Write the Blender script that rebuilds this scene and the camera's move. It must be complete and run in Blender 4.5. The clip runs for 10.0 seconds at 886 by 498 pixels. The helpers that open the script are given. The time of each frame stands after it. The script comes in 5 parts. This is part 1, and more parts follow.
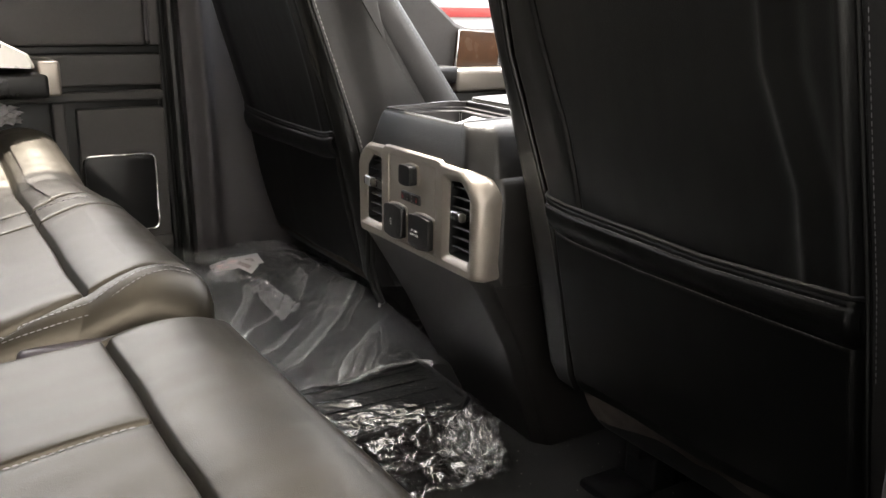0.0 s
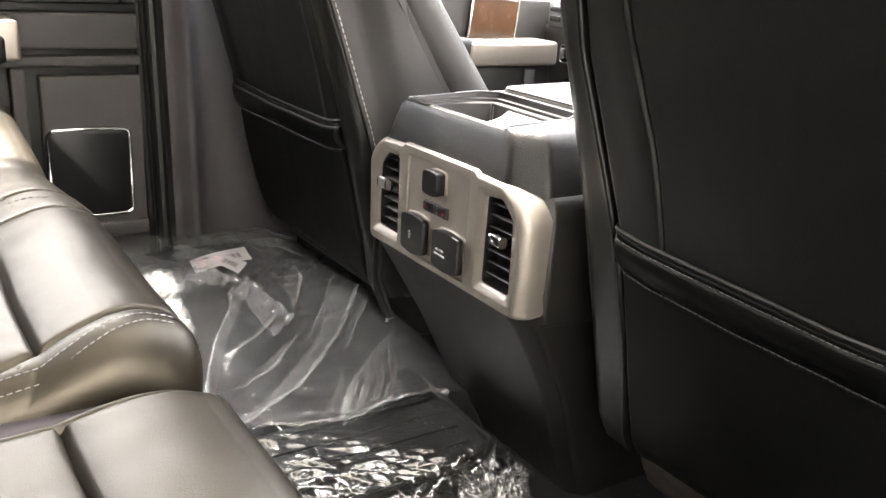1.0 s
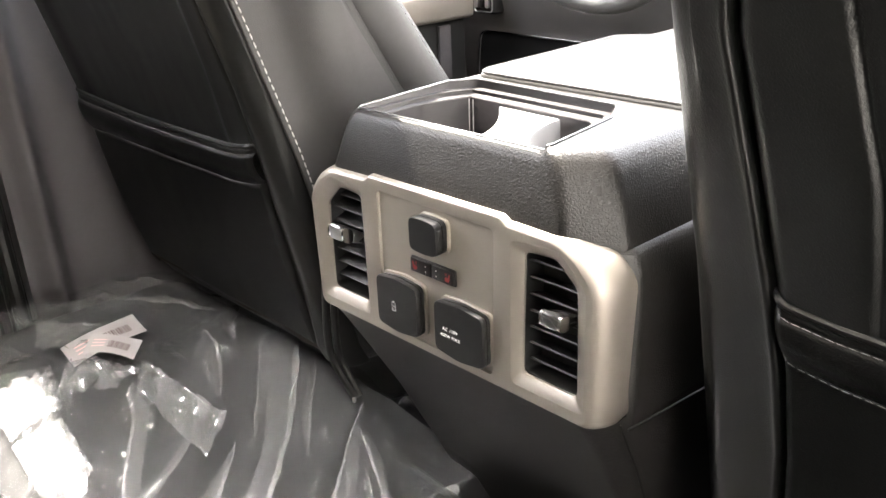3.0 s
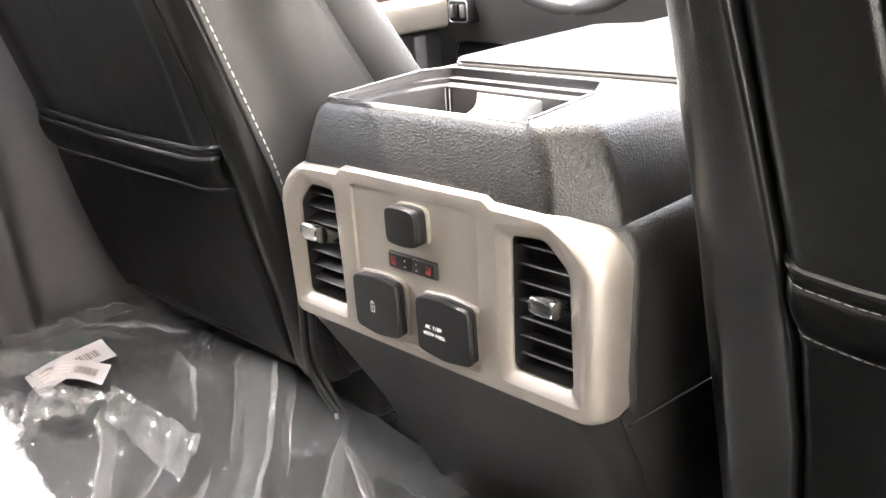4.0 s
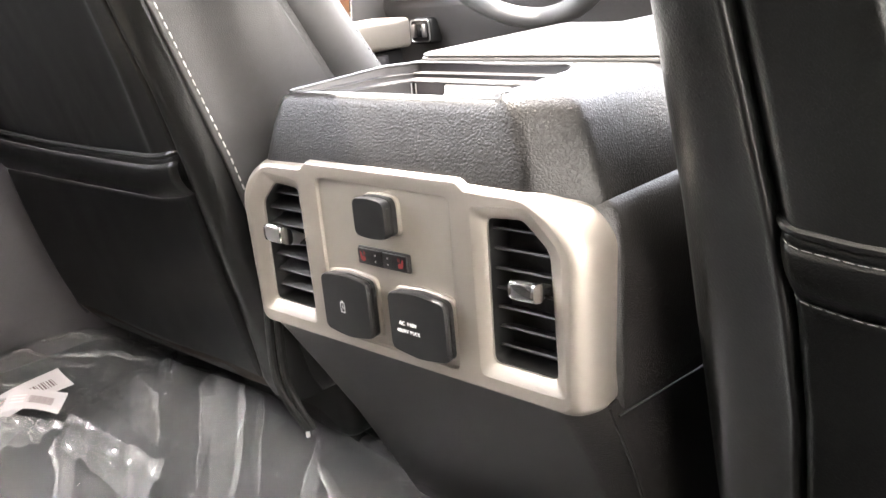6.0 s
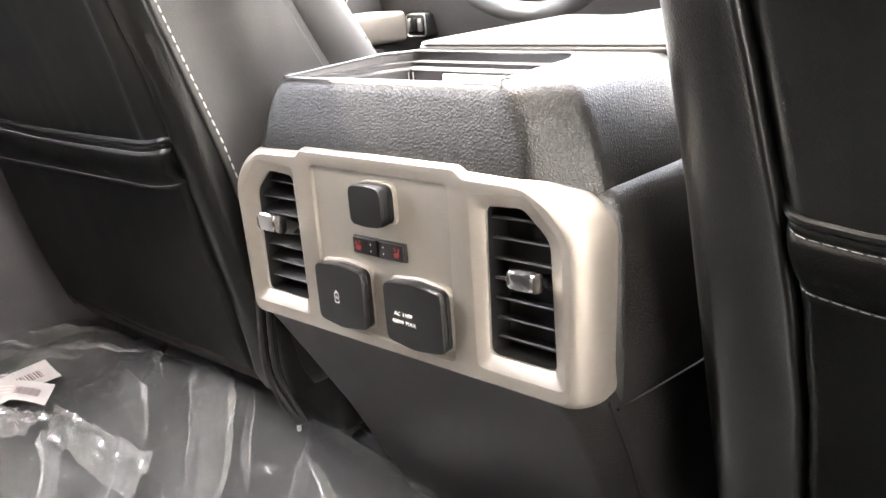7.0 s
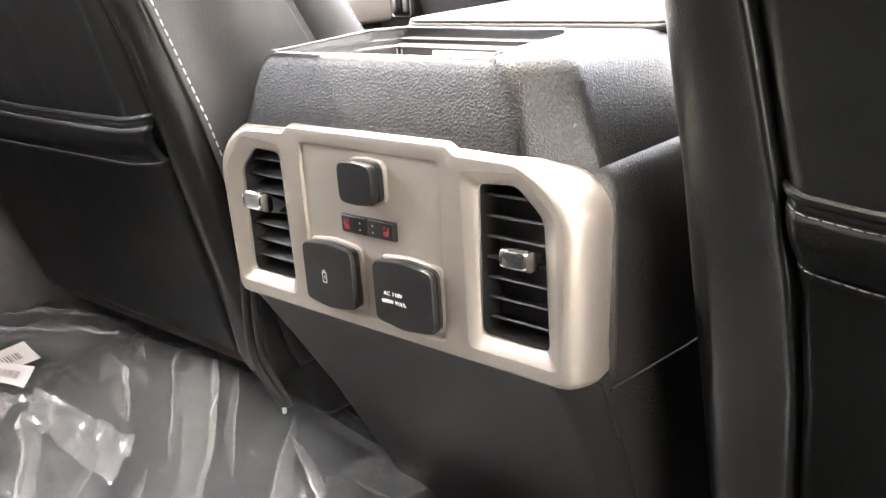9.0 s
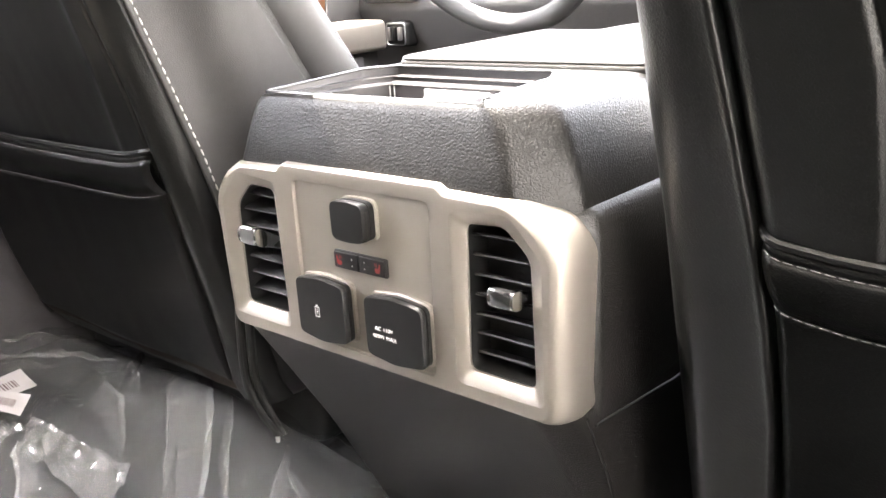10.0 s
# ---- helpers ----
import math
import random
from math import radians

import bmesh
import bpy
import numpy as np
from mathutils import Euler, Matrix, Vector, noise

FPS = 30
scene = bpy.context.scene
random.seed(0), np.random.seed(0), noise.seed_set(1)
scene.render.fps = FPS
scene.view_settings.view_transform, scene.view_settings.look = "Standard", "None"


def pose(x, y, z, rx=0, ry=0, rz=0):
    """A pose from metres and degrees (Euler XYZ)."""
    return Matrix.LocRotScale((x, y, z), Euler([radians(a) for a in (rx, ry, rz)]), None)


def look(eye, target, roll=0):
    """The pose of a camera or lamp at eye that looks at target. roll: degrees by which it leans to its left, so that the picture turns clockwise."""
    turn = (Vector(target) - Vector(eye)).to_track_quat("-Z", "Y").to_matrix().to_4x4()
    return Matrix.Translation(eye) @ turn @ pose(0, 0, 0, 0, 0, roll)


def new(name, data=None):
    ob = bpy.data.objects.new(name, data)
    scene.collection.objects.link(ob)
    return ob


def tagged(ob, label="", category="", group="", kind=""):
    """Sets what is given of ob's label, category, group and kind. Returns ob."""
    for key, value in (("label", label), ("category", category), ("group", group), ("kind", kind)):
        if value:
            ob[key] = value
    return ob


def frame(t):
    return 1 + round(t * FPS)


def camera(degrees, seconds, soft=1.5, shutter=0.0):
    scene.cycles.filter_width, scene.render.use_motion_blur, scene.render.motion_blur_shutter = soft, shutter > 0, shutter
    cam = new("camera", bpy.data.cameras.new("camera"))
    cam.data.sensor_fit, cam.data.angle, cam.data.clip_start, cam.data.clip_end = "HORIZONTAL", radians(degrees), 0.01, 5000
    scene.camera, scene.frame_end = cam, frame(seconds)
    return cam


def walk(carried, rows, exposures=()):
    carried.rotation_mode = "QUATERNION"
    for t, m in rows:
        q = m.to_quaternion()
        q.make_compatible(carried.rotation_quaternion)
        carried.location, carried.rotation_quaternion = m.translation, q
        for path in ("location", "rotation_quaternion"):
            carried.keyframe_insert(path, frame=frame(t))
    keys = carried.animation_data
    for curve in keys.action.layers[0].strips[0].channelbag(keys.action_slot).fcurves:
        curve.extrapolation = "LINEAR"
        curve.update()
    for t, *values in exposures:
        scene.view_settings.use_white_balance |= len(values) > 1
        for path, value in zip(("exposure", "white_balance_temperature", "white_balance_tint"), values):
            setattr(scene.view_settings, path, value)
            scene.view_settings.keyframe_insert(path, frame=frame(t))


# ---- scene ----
cam = camera(53.1, 10.0)
PATH = [
    (0, (1.1, -0.625, 0.674), (-0.542, 0.384, 0.138), 0.9),
    (0.5, (1.011, -0.582, 0.669), (-0.609, 0.429, 0.075), 2.5),
    (1, (0.878, -0.57, 0.698), (-0.706, 0.474, 0.064), 3.3),
    (1.5, (0.764, -0.55, 0.713), (-0.786, 0.531, 0.059), 2.7),
    (2, (0.651, -0.506, 0.697), (-0.833, 0.616, -0.038), 1.6),
    (2.5, (0.556, -0.468, 0.704), (-0.855, 0.717, -0.073), -0.1),
    (2.7, (0.531, -0.463, 0.703), (-0.853, 0.754, -0.075), -1.1),
    (3.8, (0.488, -0.435, 0.655), (-0.878, 0.851, -0.037), -3.9),
    (4, (0.484, -0.431, 0.646), (-0.879, 0.862, -0.04), -4.1),
    (4.5, (0.473, -0.43, 0.628), (-0.876, 0.878, -0.056), -4.4),
    (5, (0.47, -0.429, 0.618), (-0.87, 0.893, -0.058), -4.6),
    (5.5, (0.467, -0.426, 0.61), (-0.863, 0.921, -0.035), -5.1),
    (5.7, (0.467, -0.423, 0.606), (-0.866, 0.932, -0.017), -5.3),
    (6.8, (0.457, -0.421, 0.591), (-0.853, 0.97, 0.0), -4.8),
    (7, (0.456, -0.419, 0.59), (-0.856, 0.963, -0.014), -4.4),
    (7.5, (0.447, -0.421, 0.586), (-0.861, 0.958, -0.037), -3.4),
    (8, (0.445, -0.42, 0.584), (-0.85, 0.968, -0.044), -3.6),
    (8.5, (0.445, -0.419, 0.584), (-0.834, 0.981, -0.052), -3.8),
    (9, (0.445, -0.418, 0.583), (-0.829, 0.984, -0.055), -3.8),
    (9.5, (0.444, -0.42, 0.583), (-0.824, 0.99, -0.051), -3.4),
    (10, (0.456, -0.422, 0.6), (-0.819, 0.997, 0.0), -3.6),
]
walk(cam, [(t, look(eye, target, roll)) for t, eye, target, roll in PATH],
     [(0.0, 2.95, 6800, 10), (0.5, 3.65, 6800, 10), (1.0, 3.9, 6800, 10), (2.5, 4.07, 6800, 10), (4.0, 4.75, 6700, 12), (10.0, 4.85, 6700, 12)])

# ---- light ----
SUN_EL, SUN_AZ = 61.0, 83.0  # degrees above the horizon; from the car's left and a little ahead
world = bpy.data.worlds.new("world")
scene.world = world
world.use_nodes = True
wn = world.node_tree.nodes
sky = wn.new("ShaderNodeTexSky")
sky.sky_type = "NISHITA"
sky.sun_disc = False
sky.sun_elevation = radians(SUN_EL)
sky.sun_rotation = radians(-SUN_AZ)
sky.dust_density = 4.0
sky.air_density = 1.0
wn["Background"].inputs["Strength"].default_value = 0.15
haze = wn.new("ShaderNodeHueSaturation")
haze.inputs["Saturation"].default_value = 0.35
world.node_tree.links.new(sky.outputs["Color"], haze.inputs["Color"])
world.node_tree.links.new(haze.outputs["Color"], wn["Background"].inputs["Color"])
sun = new("sun", bpy.data.lights.new("sun", "SUN"))
sun.data.energy, sun.data.angle, sun.data.color = 2.5, radians(1.0), (1.0, 0.95, 0.86)
_d = Vector((-math.sin(radians(SUN_AZ)) * math.cos(radians(SUN_EL)), math.cos(radians(SUN_AZ)) * math.cos(radians(SUN_EL)), math.sin(radians(SUN_EL))))
sun.matrix_world = look(_d * 30, (0, 0, 0))


# ---- materials ----
def pbr(name, col, rough, metal=0.0, var=0.25, var_scale=8.0, grain=0.0, grain_scale=900.0, pebble=True, rough_var=0.12, coat=0.0, spec=0.5, tint=None):
    """A painted, moulded or upholstered surface: colour varied at two scales, roughness varied, fine relief of real size."""
    m = bpy.data.materials.new(name)
    m.use_nodes = True
    nt = m.node_tree
    b = nt.nodes["Principled BSDF"]
    tc = nt.nodes.new("ShaderNodeTexCoord")
    n1 = nt.nodes.new("ShaderNodeTexNoise")
    n1.inputs["Scale"].default_value, n1.inputs["Detail"].default_value = var_scale, 5.0
    nt.links.new(tc.outputs["Object"], n1.inputs["Vector"])
    n2 = nt.nodes.new("ShaderNodeTexNoise")
    n2.inputs["Scale"].default_value, n2.inputs["Detail"].default_value = var_scale * 22, 3.0
    nt.links.new(tc.outputs["Object"], n2.inputs["Vector"])
    mixn = nt.nodes.new("ShaderNodeMath")
    mixn.operation = "MULTIPLY_ADD"
    nt.links.new(n2.outputs["Fac"], mixn.inputs[0])
    mixn.inputs[1].default_value = 0.35
    nt.links.new(n1.outputs["Fac"], mixn.inputs[2])
    ramp = nt.nodes.new("ShaderNodeValToRGB")
    ramp.color_ramp.elements[0].position, ramp.color_ramp.elements[1].position = 0.4, 0.95
    ramp.color_ramp.elements[0].color = (*[c * (1 - var) for c in col], 1)
    ramp.color_ramp.elements[1].color = (*[min(1, c * (1 + var)) for c in col], 1)
    nt.links.new(mixn.outputs[0], ramp.inputs["Fac"])
    nt.links.new(ramp.outputs["Color"], b.inputs["Base Color"])
    mr = nt.nodes.new("ShaderNodeMapRange")
    mr.inputs["To Min"].default_value, mr.inputs["To Max"].default_value = max(0.03, rough - rough_var), min(1, rough + rough_var)
    nt.links.new(n1.outputs["Fac"], mr.inputs["Value"])
    nt.links.new(mr.outputs["Result"], b.inputs["Roughness"])
    b.inputs["Metallic"].default_value = metal
    b.inputs["Specular IOR Level"].default_value = spec
    b.inputs["Coat Weight"].default_value = coat
    b.inputs["Coat Roughness"].default_value = 0.1
    if tint:
        b.inputs["Specular Tint"].default_value = (*tint, 1)
    if grain:
        bump = nt.nodes.new("ShaderNodeBump")
        bump.inputs["Distance"].default_value, bump.inputs["Strength"].default_value = grain, 1.0
        if pebble:
            warp = nt.nodes.new("ShaderNodeTexNoise")
            warp.inputs["Scale"].default_value = grain_scale * 0.6
            nt.links.new(tc.outputs["Object"], warp.inputs["Vector"])
            add = nt.nodes.new("ShaderNodeVectorMath")
            add.operation = "MULTIPLY_ADD"
            add.inputs[1].default_value = (1.2 / grain_scale,) * 3
            nt.links.new(warp.outputs["Color"], add.inputs[0])
            nt.links.new(tc.outputs["Object"], add.inputs[2])
            v = nt.nodes.new("ShaderNodeTexVoronoi")
            v.feature = "DISTANCE_TO_EDGE"
            v.inputs["Scale"].default_value = grain_scale
            nt.links.new(add.outputs[0], v.inputs["Vector"])
            clampn = nt.nodes.new("ShaderNodeMath")
            clampn.operation = "MINIMUM"
            clampn.inputs[1].default_value = 0.3
            nt.links.new(v.outputs["Distance"], clampn.inputs[0])
            nt.links.new(clampn.outputs[0], bump.inputs["Height"])
        else:
            g = nt.nodes.new("ShaderNodeTexNoise")
            g.inputs["Scale"].default_value, g.inputs["Detail"].default_value = grain_scale, 4.0
            nt.links.new(tc.outputs["Object"], g.inputs["Vector"])
            nt.links.new(g.outputs["Fac"], bump.inputs["Height"])
        nt.links.new(bump.outputs["Normal"], b.inputs["Normal"])
    return m


# paler copy of the black leather, for the driver's lit seat side
LITLEATHER = pbr("lit_black_leather", (0.062, 0.061, 0.062), 0.36, var=0.12, grain=0.0003, grain_scale=620)
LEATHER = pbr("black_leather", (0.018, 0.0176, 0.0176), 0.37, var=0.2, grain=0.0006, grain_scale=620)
BENCH = pbr("black_bench_leather", (0.0150, 0.0126, 0.0095), 0.37, var=0.25, grain=0.00024, grain_scale=650, spec=0.7, rough_var=0.05, tint=(1.0, 0.89, 0.72))
VINYL = pbr("seat_back_vinyl", (0.0075, 0.0076, 0.0075), 0.30, var=0.2, grain=0.00028, grain_scale=480, spec=0.42, rough_var=0.05)
PLASTIC = pbr("grained_black_plastic", (0.0128, 0.0118, 0.0114), 0.36, var=0.2, grain=0.00050, grain_scale=420)
SMOOTH = pbr("smooth_black_plastic", (0.008, 0.008, 0.0085), 0.31, var=0.2, grain=0.0003, grain_scale=1500, pebble=False, spec=0.36)
DARK = pbr("dark_inner_plastic", (0.008, 0.008, 0.008), 0.5, var=0.2)
DOORTRIM = pbr("door_trim_plastic", (0.062, 0.058, 0.057), 0.5, var=0.2, grain=0.0014, grain_scale=500)
PILLAR = pbr("pillar_trim_plastic", (0.058, 0.054, 0.058), 0.5, var=0.15, grain=0.0008, grain_scale=600)
CHAMPAGNE = pbr("champagne_satin_paint", (0.37, 0.335, 0.296), 0.34, metal=0.68, var=0.06, var_scale=5, grain=0.0002, grain_scale=3000, pebble=False, rough_var=0.05, coat=0.2)
# about a fifth darker and duller than the panel round it
CHAMPAGNE_DULL = pbr("champagne_darker_satin", (0.30, 0.272, 0.240), 0.42, metal=0.5, var=0.06, var_scale=5, grain=0.0002, grain_scale=3000, pebble=False, rough_var=0.05)
TABMETAL = pbr("dark_tab_chrome", (0.16, 0.16, 0.165), 0.16, metal=0.8, var=0.08, rough_var=0.05)
# black plastic rim made grey and half metallic to carry its glare
RIMGLOSS = pbr("glossy_rim_plastic", (0.16, 0.16, 0.165), 0.16, metal=0.5, var=0.08, rough_var=0.05)
CHROME = pbr("chrome", (0.75, 0.75, 0.76), 0.1, metal=1.0, var=0.05, rough_var=0.05)
SATIN = pbr("satin_metal", (0.5, 0.5, 0.5), 0.3, metal=0.9, var=0.08, rough_var=0.08)
THREAD = pbr("pale_thread", (0.25, 0.24, 0.235), 0.8, var=0.2, var_scale=60)
PALETHREAD = pbr("bright_thread", (0.55, 0.53, 0.53), 0.8, var=0.2, var_scale=60)
DARKTHREAD = pbr("grey_thread", (0.30, 0.29, 0.30), 0.8, var=0.2, var_scale=60)
OUTWALL = pbr("grey_wall_paint", (0.10, 0.098, 0.095), 0.8, var=0.1, var_scale=1.0)
CARPET = pbr("floor_carpet", (0.0070, 0.0067, 0.0067), 0.95, var=0.5, var_scale=30, grain=0.006, grain_scale=900, pebble=False)
MATCARPET = pbr("mat_carpet", (0.015, 0.015, 0.0168), 0.95, var=0.6, var_scale=14, grain=0.005, grain_scale=800, pebble=False)
RUBBER = pbr("mat_rubber", (0.009, 0.009, 0.0095), 0.55, var=0.3, grain=0.001, grain_scale=700)
HEM = pbr("brown_felt_hem", (0.13, 0.108, 0.094), 0.95, var=0.4, var_scale=40, grain=0.004, grain_scale=900, pebble=False)
WHITE = pbr("white_print", (0.8, 0.8, 0.8), 0.6, var=0.03)
RED = pbr("red_print", (0.24, 0.025, 0.025), 0.5, var=0.05)
PAPER = pbr("label_paper", (0.33, 0.31, 0.315), 0.7, var=0.05, var_scale=20)
INK = pbr("label_ink", (0.08, 0.05, 0.05), 0.8, var=0.1)
PINKINK = pbr("label_red_ink", (0.62, 0.42, 0.42), 0.8, var=0.1)
WOOD = pbr("wood_veneer", (0.085, 0.040, 0.020), 0.25, var=0.5, var_scale=12, coat=0.6)
LIDLEATHER = pbr("lid_leather", (0.045, 0.044, 0.043), 0.30, var=0.15, grain=0.0003, grain_scale=620, rough_var=0.05)
HEADLINER = pbr("headliner_cloth", (0.10, 0.098, 0.095), 0.95, var=0.06, var_scale=10, grain=0.001, grain_scale=900, pebble=False)
SHELL = pbr("body_paint", (0.35, 0.35, 0.36), 0.35, var=0.05, coat=0.5)
CONCRETE = pbr("worn_asphalt", (0.075, 0.074, 0.072), 0.85, var=0.2, var_scale=1.5, grain=0.003, grain_scale=120, pebble=False)
RENDERWALL = pbr("pale_wall_paint", (0.80, 0.79, 0.77), 0.8, var=0.05, var_scale=1.0)
REDSIGN = pbr("red_fascia", (0.55, 0.06, 0.05), 0.5, var=0.1, var_scale=1.0)


def film(name, haze, gloss_rough, crumple=0.0, crumple_scale=60.0, turn=0.0, stretch=(1.0, 1.0), power=1.0, shine=0.03, lines=0.0):
    """Clear plastic film: see-through, milky in streaks that run along its creases, glossy by Fresnel."""
    m = bpy.data.materials.new(name)
    m.use_nodes = True
    nt = m.node_tree
    nt.nodes.remove(nt.nodes["Principled BSDF"])
    out = nt.nodes["Material Output"]
    tr = nt.nodes.new("ShaderNodeBsdfTransparent")
    tr.inputs["Color"].default_value = (0.94, 0.94, 0.94, 1)
    di = nt.nodes.new("ShaderNodeBsdfDiffuse")
    di.inputs["Color"].default_value = (0.73, 0.735, 0.755, 1)
    gl = nt.nodes.new("ShaderNodeBsdfGlossy")
    gl.inputs["Roughness"].default_value = gloss_rough
    fr = nt.nodes.new("ShaderNodeLayerWeight")
    fr.inputs["Blend"].default_value = 0.5
    p5 = nt.nodes.new("ShaderNodeMath")
    p5.operation = "POWER"
    p5.inputs[1].default_value = 4.5
    nt.links.new(fr.outputs["Facing"], p5.inputs[0])
    gloss = nt.nodes.new("ShaderNodeMapRange")
    gloss.inputs["To Min"].default_value, gloss.inputs["To Max"].default_value = shine, 0.92
    nt.links.new(p5.outputs[0], gloss.inputs["Value"])
    tc = nt.nodes.new("ShaderNodeTexCoord")
    mp = nt.nodes.new("ShaderNodeMapping")
    mp.inputs["Rotation"].default_value = (0, 0, radians(-turn))
    nt.links.new(tc.outputs["Object"], mp.inputs["Vector"])
    st = nt.nodes.new("ShaderNodeVectorMath")
    st.operation = "MULTIPLY"
    st.inputs[1].default_value = (stretch[0], stretch[1], 1)
    nt.links.new(mp.outputs[0], st.inputs[0])
    n = nt.nodes.new("ShaderNodeTexNoise")
    n.inputs["Scale"].default_value, n.inputs["Detail"].default_value, n.inputs["Distortion"].default_value = 24.0, 5.0, 0.8
    nt.links.new(st.outputs[0], n.inputs["Vector"])
    rg = nt.nodes.new("ShaderNodeMapRange")
    rg.inputs["From Min"].default_value, rg.inputs["From Max"].default_value = 0.30, 0.74
    nt.links.new(n.outputs["Fac"], rg.inputs["Value"])
    pw = nt.nodes.new("ShaderNodeMath")
    pw.operation = "POWER"
    pw.inputs[1].default_value = power
    nt.links.new(rg.outputs["Result"], pw.inputs[0])
    hz = nt.nodes.new("ShaderNodeMapRange")
    hz.inputs["To Min"].default_value, hz.inputs["To Max"].default_value = haze * 0.75, haze * 1.7
    nt.links.new(pw.outputs[0], hz.inputs["Value"])
    ln = nt.nodes.new("ShaderNodeTexNoise")
    ln.noise_type = "RIDGED_MULTIFRACTAL"
    ln.inputs["Scale"].default_value, ln.inputs["Detail"].default_value, ln.inputs["Distortion"].default_value = 11.0, 2.0, 0.5
    nt.links.new(st.outputs[0], ln.inputs["Vector"])
    lr = nt.nodes.new("ShaderNodeMapRange")
    lr.inputs["From Min"].default_value, lr.inputs["From Max"].default_value = 1.05, 1.5
    lr.inputs["To Min"].default_value, lr.inputs["To Max"].default_value = 0.0, haze * lines
    nt.links.new(ln.outputs["Fac"], lr.inputs["Value"])
    milk = nt.nodes.new("ShaderNodeMath")
    milk.operation = "ADD"
    nt.links.new(hz.outputs["Result"], milk.inputs[0])
    nt.links.new(lr.outputs["Result"], milk.inputs[1])
    m1 = nt.nodes.new("ShaderNodeMixShader")
    nt.links.new(milk.outputs[0], m1.inputs["Fac"])
    nt.links.new(tr.outputs[0], m1.inputs[1])
    nt.links.new(di.outputs[0], m1.inputs[2])
    m2 = nt.nodes.new("ShaderNodeMixShader")
    nt.links.new(gloss.outputs[0], m2.inputs["Fac"])
    nt.links.new(m1.outputs[0], m2.inputs[1])
    nt.links.new(gl.outputs[0], m2.inputs[2])
    nt.links.new(m2.outputs[0], out.inputs["Surface"])
    if crumple:
        bump = nt.nodes.new("ShaderNodeBump")
        bump.inputs["Distance"].default_value = crumple
        r = nt.nodes.new("ShaderNodeTexNoise")
        r.noise_type = "RIDGED_MULTIFRACTAL"
        r.inputs["Scale"].default_value, r.inputs["Detail"].default_value = crumple_scale, 2.0
        nt.links.new(st.outputs[0], r.inputs["Vector"])
        nt.links.new(r.outputs["Fac"], bump.inputs["Height"])
        for s in (gl, fr):
            nt.links.new(bump.outputs["Normal"], s.inputs["Normal"])
    return m


def fill_cloth():
    """Thin pale cloth for an added roof opening; scatters daylight down as fill."""
    m = bpy.data.materials.new("toplight_cloth")
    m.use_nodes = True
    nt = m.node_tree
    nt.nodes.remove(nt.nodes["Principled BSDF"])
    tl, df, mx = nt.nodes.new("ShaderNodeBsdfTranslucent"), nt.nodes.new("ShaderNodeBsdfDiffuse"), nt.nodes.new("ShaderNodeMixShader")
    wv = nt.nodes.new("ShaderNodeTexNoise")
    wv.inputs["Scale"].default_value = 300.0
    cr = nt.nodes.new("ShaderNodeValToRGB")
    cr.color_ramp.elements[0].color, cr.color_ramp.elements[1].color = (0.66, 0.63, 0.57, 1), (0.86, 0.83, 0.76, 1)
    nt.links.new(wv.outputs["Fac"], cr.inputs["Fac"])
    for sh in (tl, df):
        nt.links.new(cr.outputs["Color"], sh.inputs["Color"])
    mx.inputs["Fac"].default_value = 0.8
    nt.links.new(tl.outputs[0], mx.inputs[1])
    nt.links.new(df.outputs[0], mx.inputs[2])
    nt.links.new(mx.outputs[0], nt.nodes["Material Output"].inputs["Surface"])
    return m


FILLCLOTH = fill_cloth()
BAGFILM = film("clear_bag_film", 0.060, 0.035, 0.0005, 18, 131, (0.35, 2.2), 1.4, lines=2.6)
FOLDFILM = film("doubled_bag_film", 0.085, 0.06, 0.0004, 14, 131, (0.3, 3.0), 1.0, lines=1.0)
EDGEFILM = film("folded_film_edge", 0.22, 0.05, 0.0004, 20, 131, (0.3, 3.0), 1.0, 0.08)
# milkier than the bag film, to carry the bright reflections of the flaps
FLAPFILM = film("crumpled_flap_film", 0.17, 0.10, 0.0010, 26, 40, (0.6, 1.6), 1.2, 0.24)
HEMFILM = film("hem_film", 0.2, 0.15, 0.004, 40)
WRAPFILM = film("crinkled_wrap_film", 0.008, 0.045, 0.0016, 60, 12, (0.7, 2.2), 2.0, 0.20)
TAILFILM = film("gathered_wrap_film", 0.06, 0.05, 0.006, 60, shine=0.14)
GLASS = film("window_glass", 0.0, 0.0)


# ---- builders ----
def thing(name, at, label, category, group=""):
    ob = new(name)
    ob.empty_display_size = 0.05
    ob.location = at
    return tagged(ob, label, category, group)


def part(name, bm, material, parent=None, label="", angle=35, smooth=True, upward=False):
    """One mesh object, modelled in world coordinates, under a thing or a part."""
    bmesh.ops.recalc_face_normals(bm, faces=bm.faces)
    if upward and sum(f.normal.z for f in bm.faces) < 0:
        bmesh.ops.reverse_faces(bm, faces=bm.faces)
    me = bpy.data.meshes.new(name)
    bm.to_mesh(me)
    bm.free()
    me.materials.append(material)
    if smooth:
        me.polygons.foreach_set("use_smooth", [True] * len(me.polygons))
        me.set_sharp_from_angle(angle=radians(angle))
    ob = new(name, me)
    if parent is not None:
        ob.parent = parent
        if parent.data is None:
            ob.matrix_parent_inverse = Matrix.Translation(-Vector(parent.location))
    if label:
        ob["label"] = label
    return ob


def structure(name, bm, material, label, category, angle=35):
    return tagged(part(name, bm, material, None, "", angle), label, category, "", "structure")


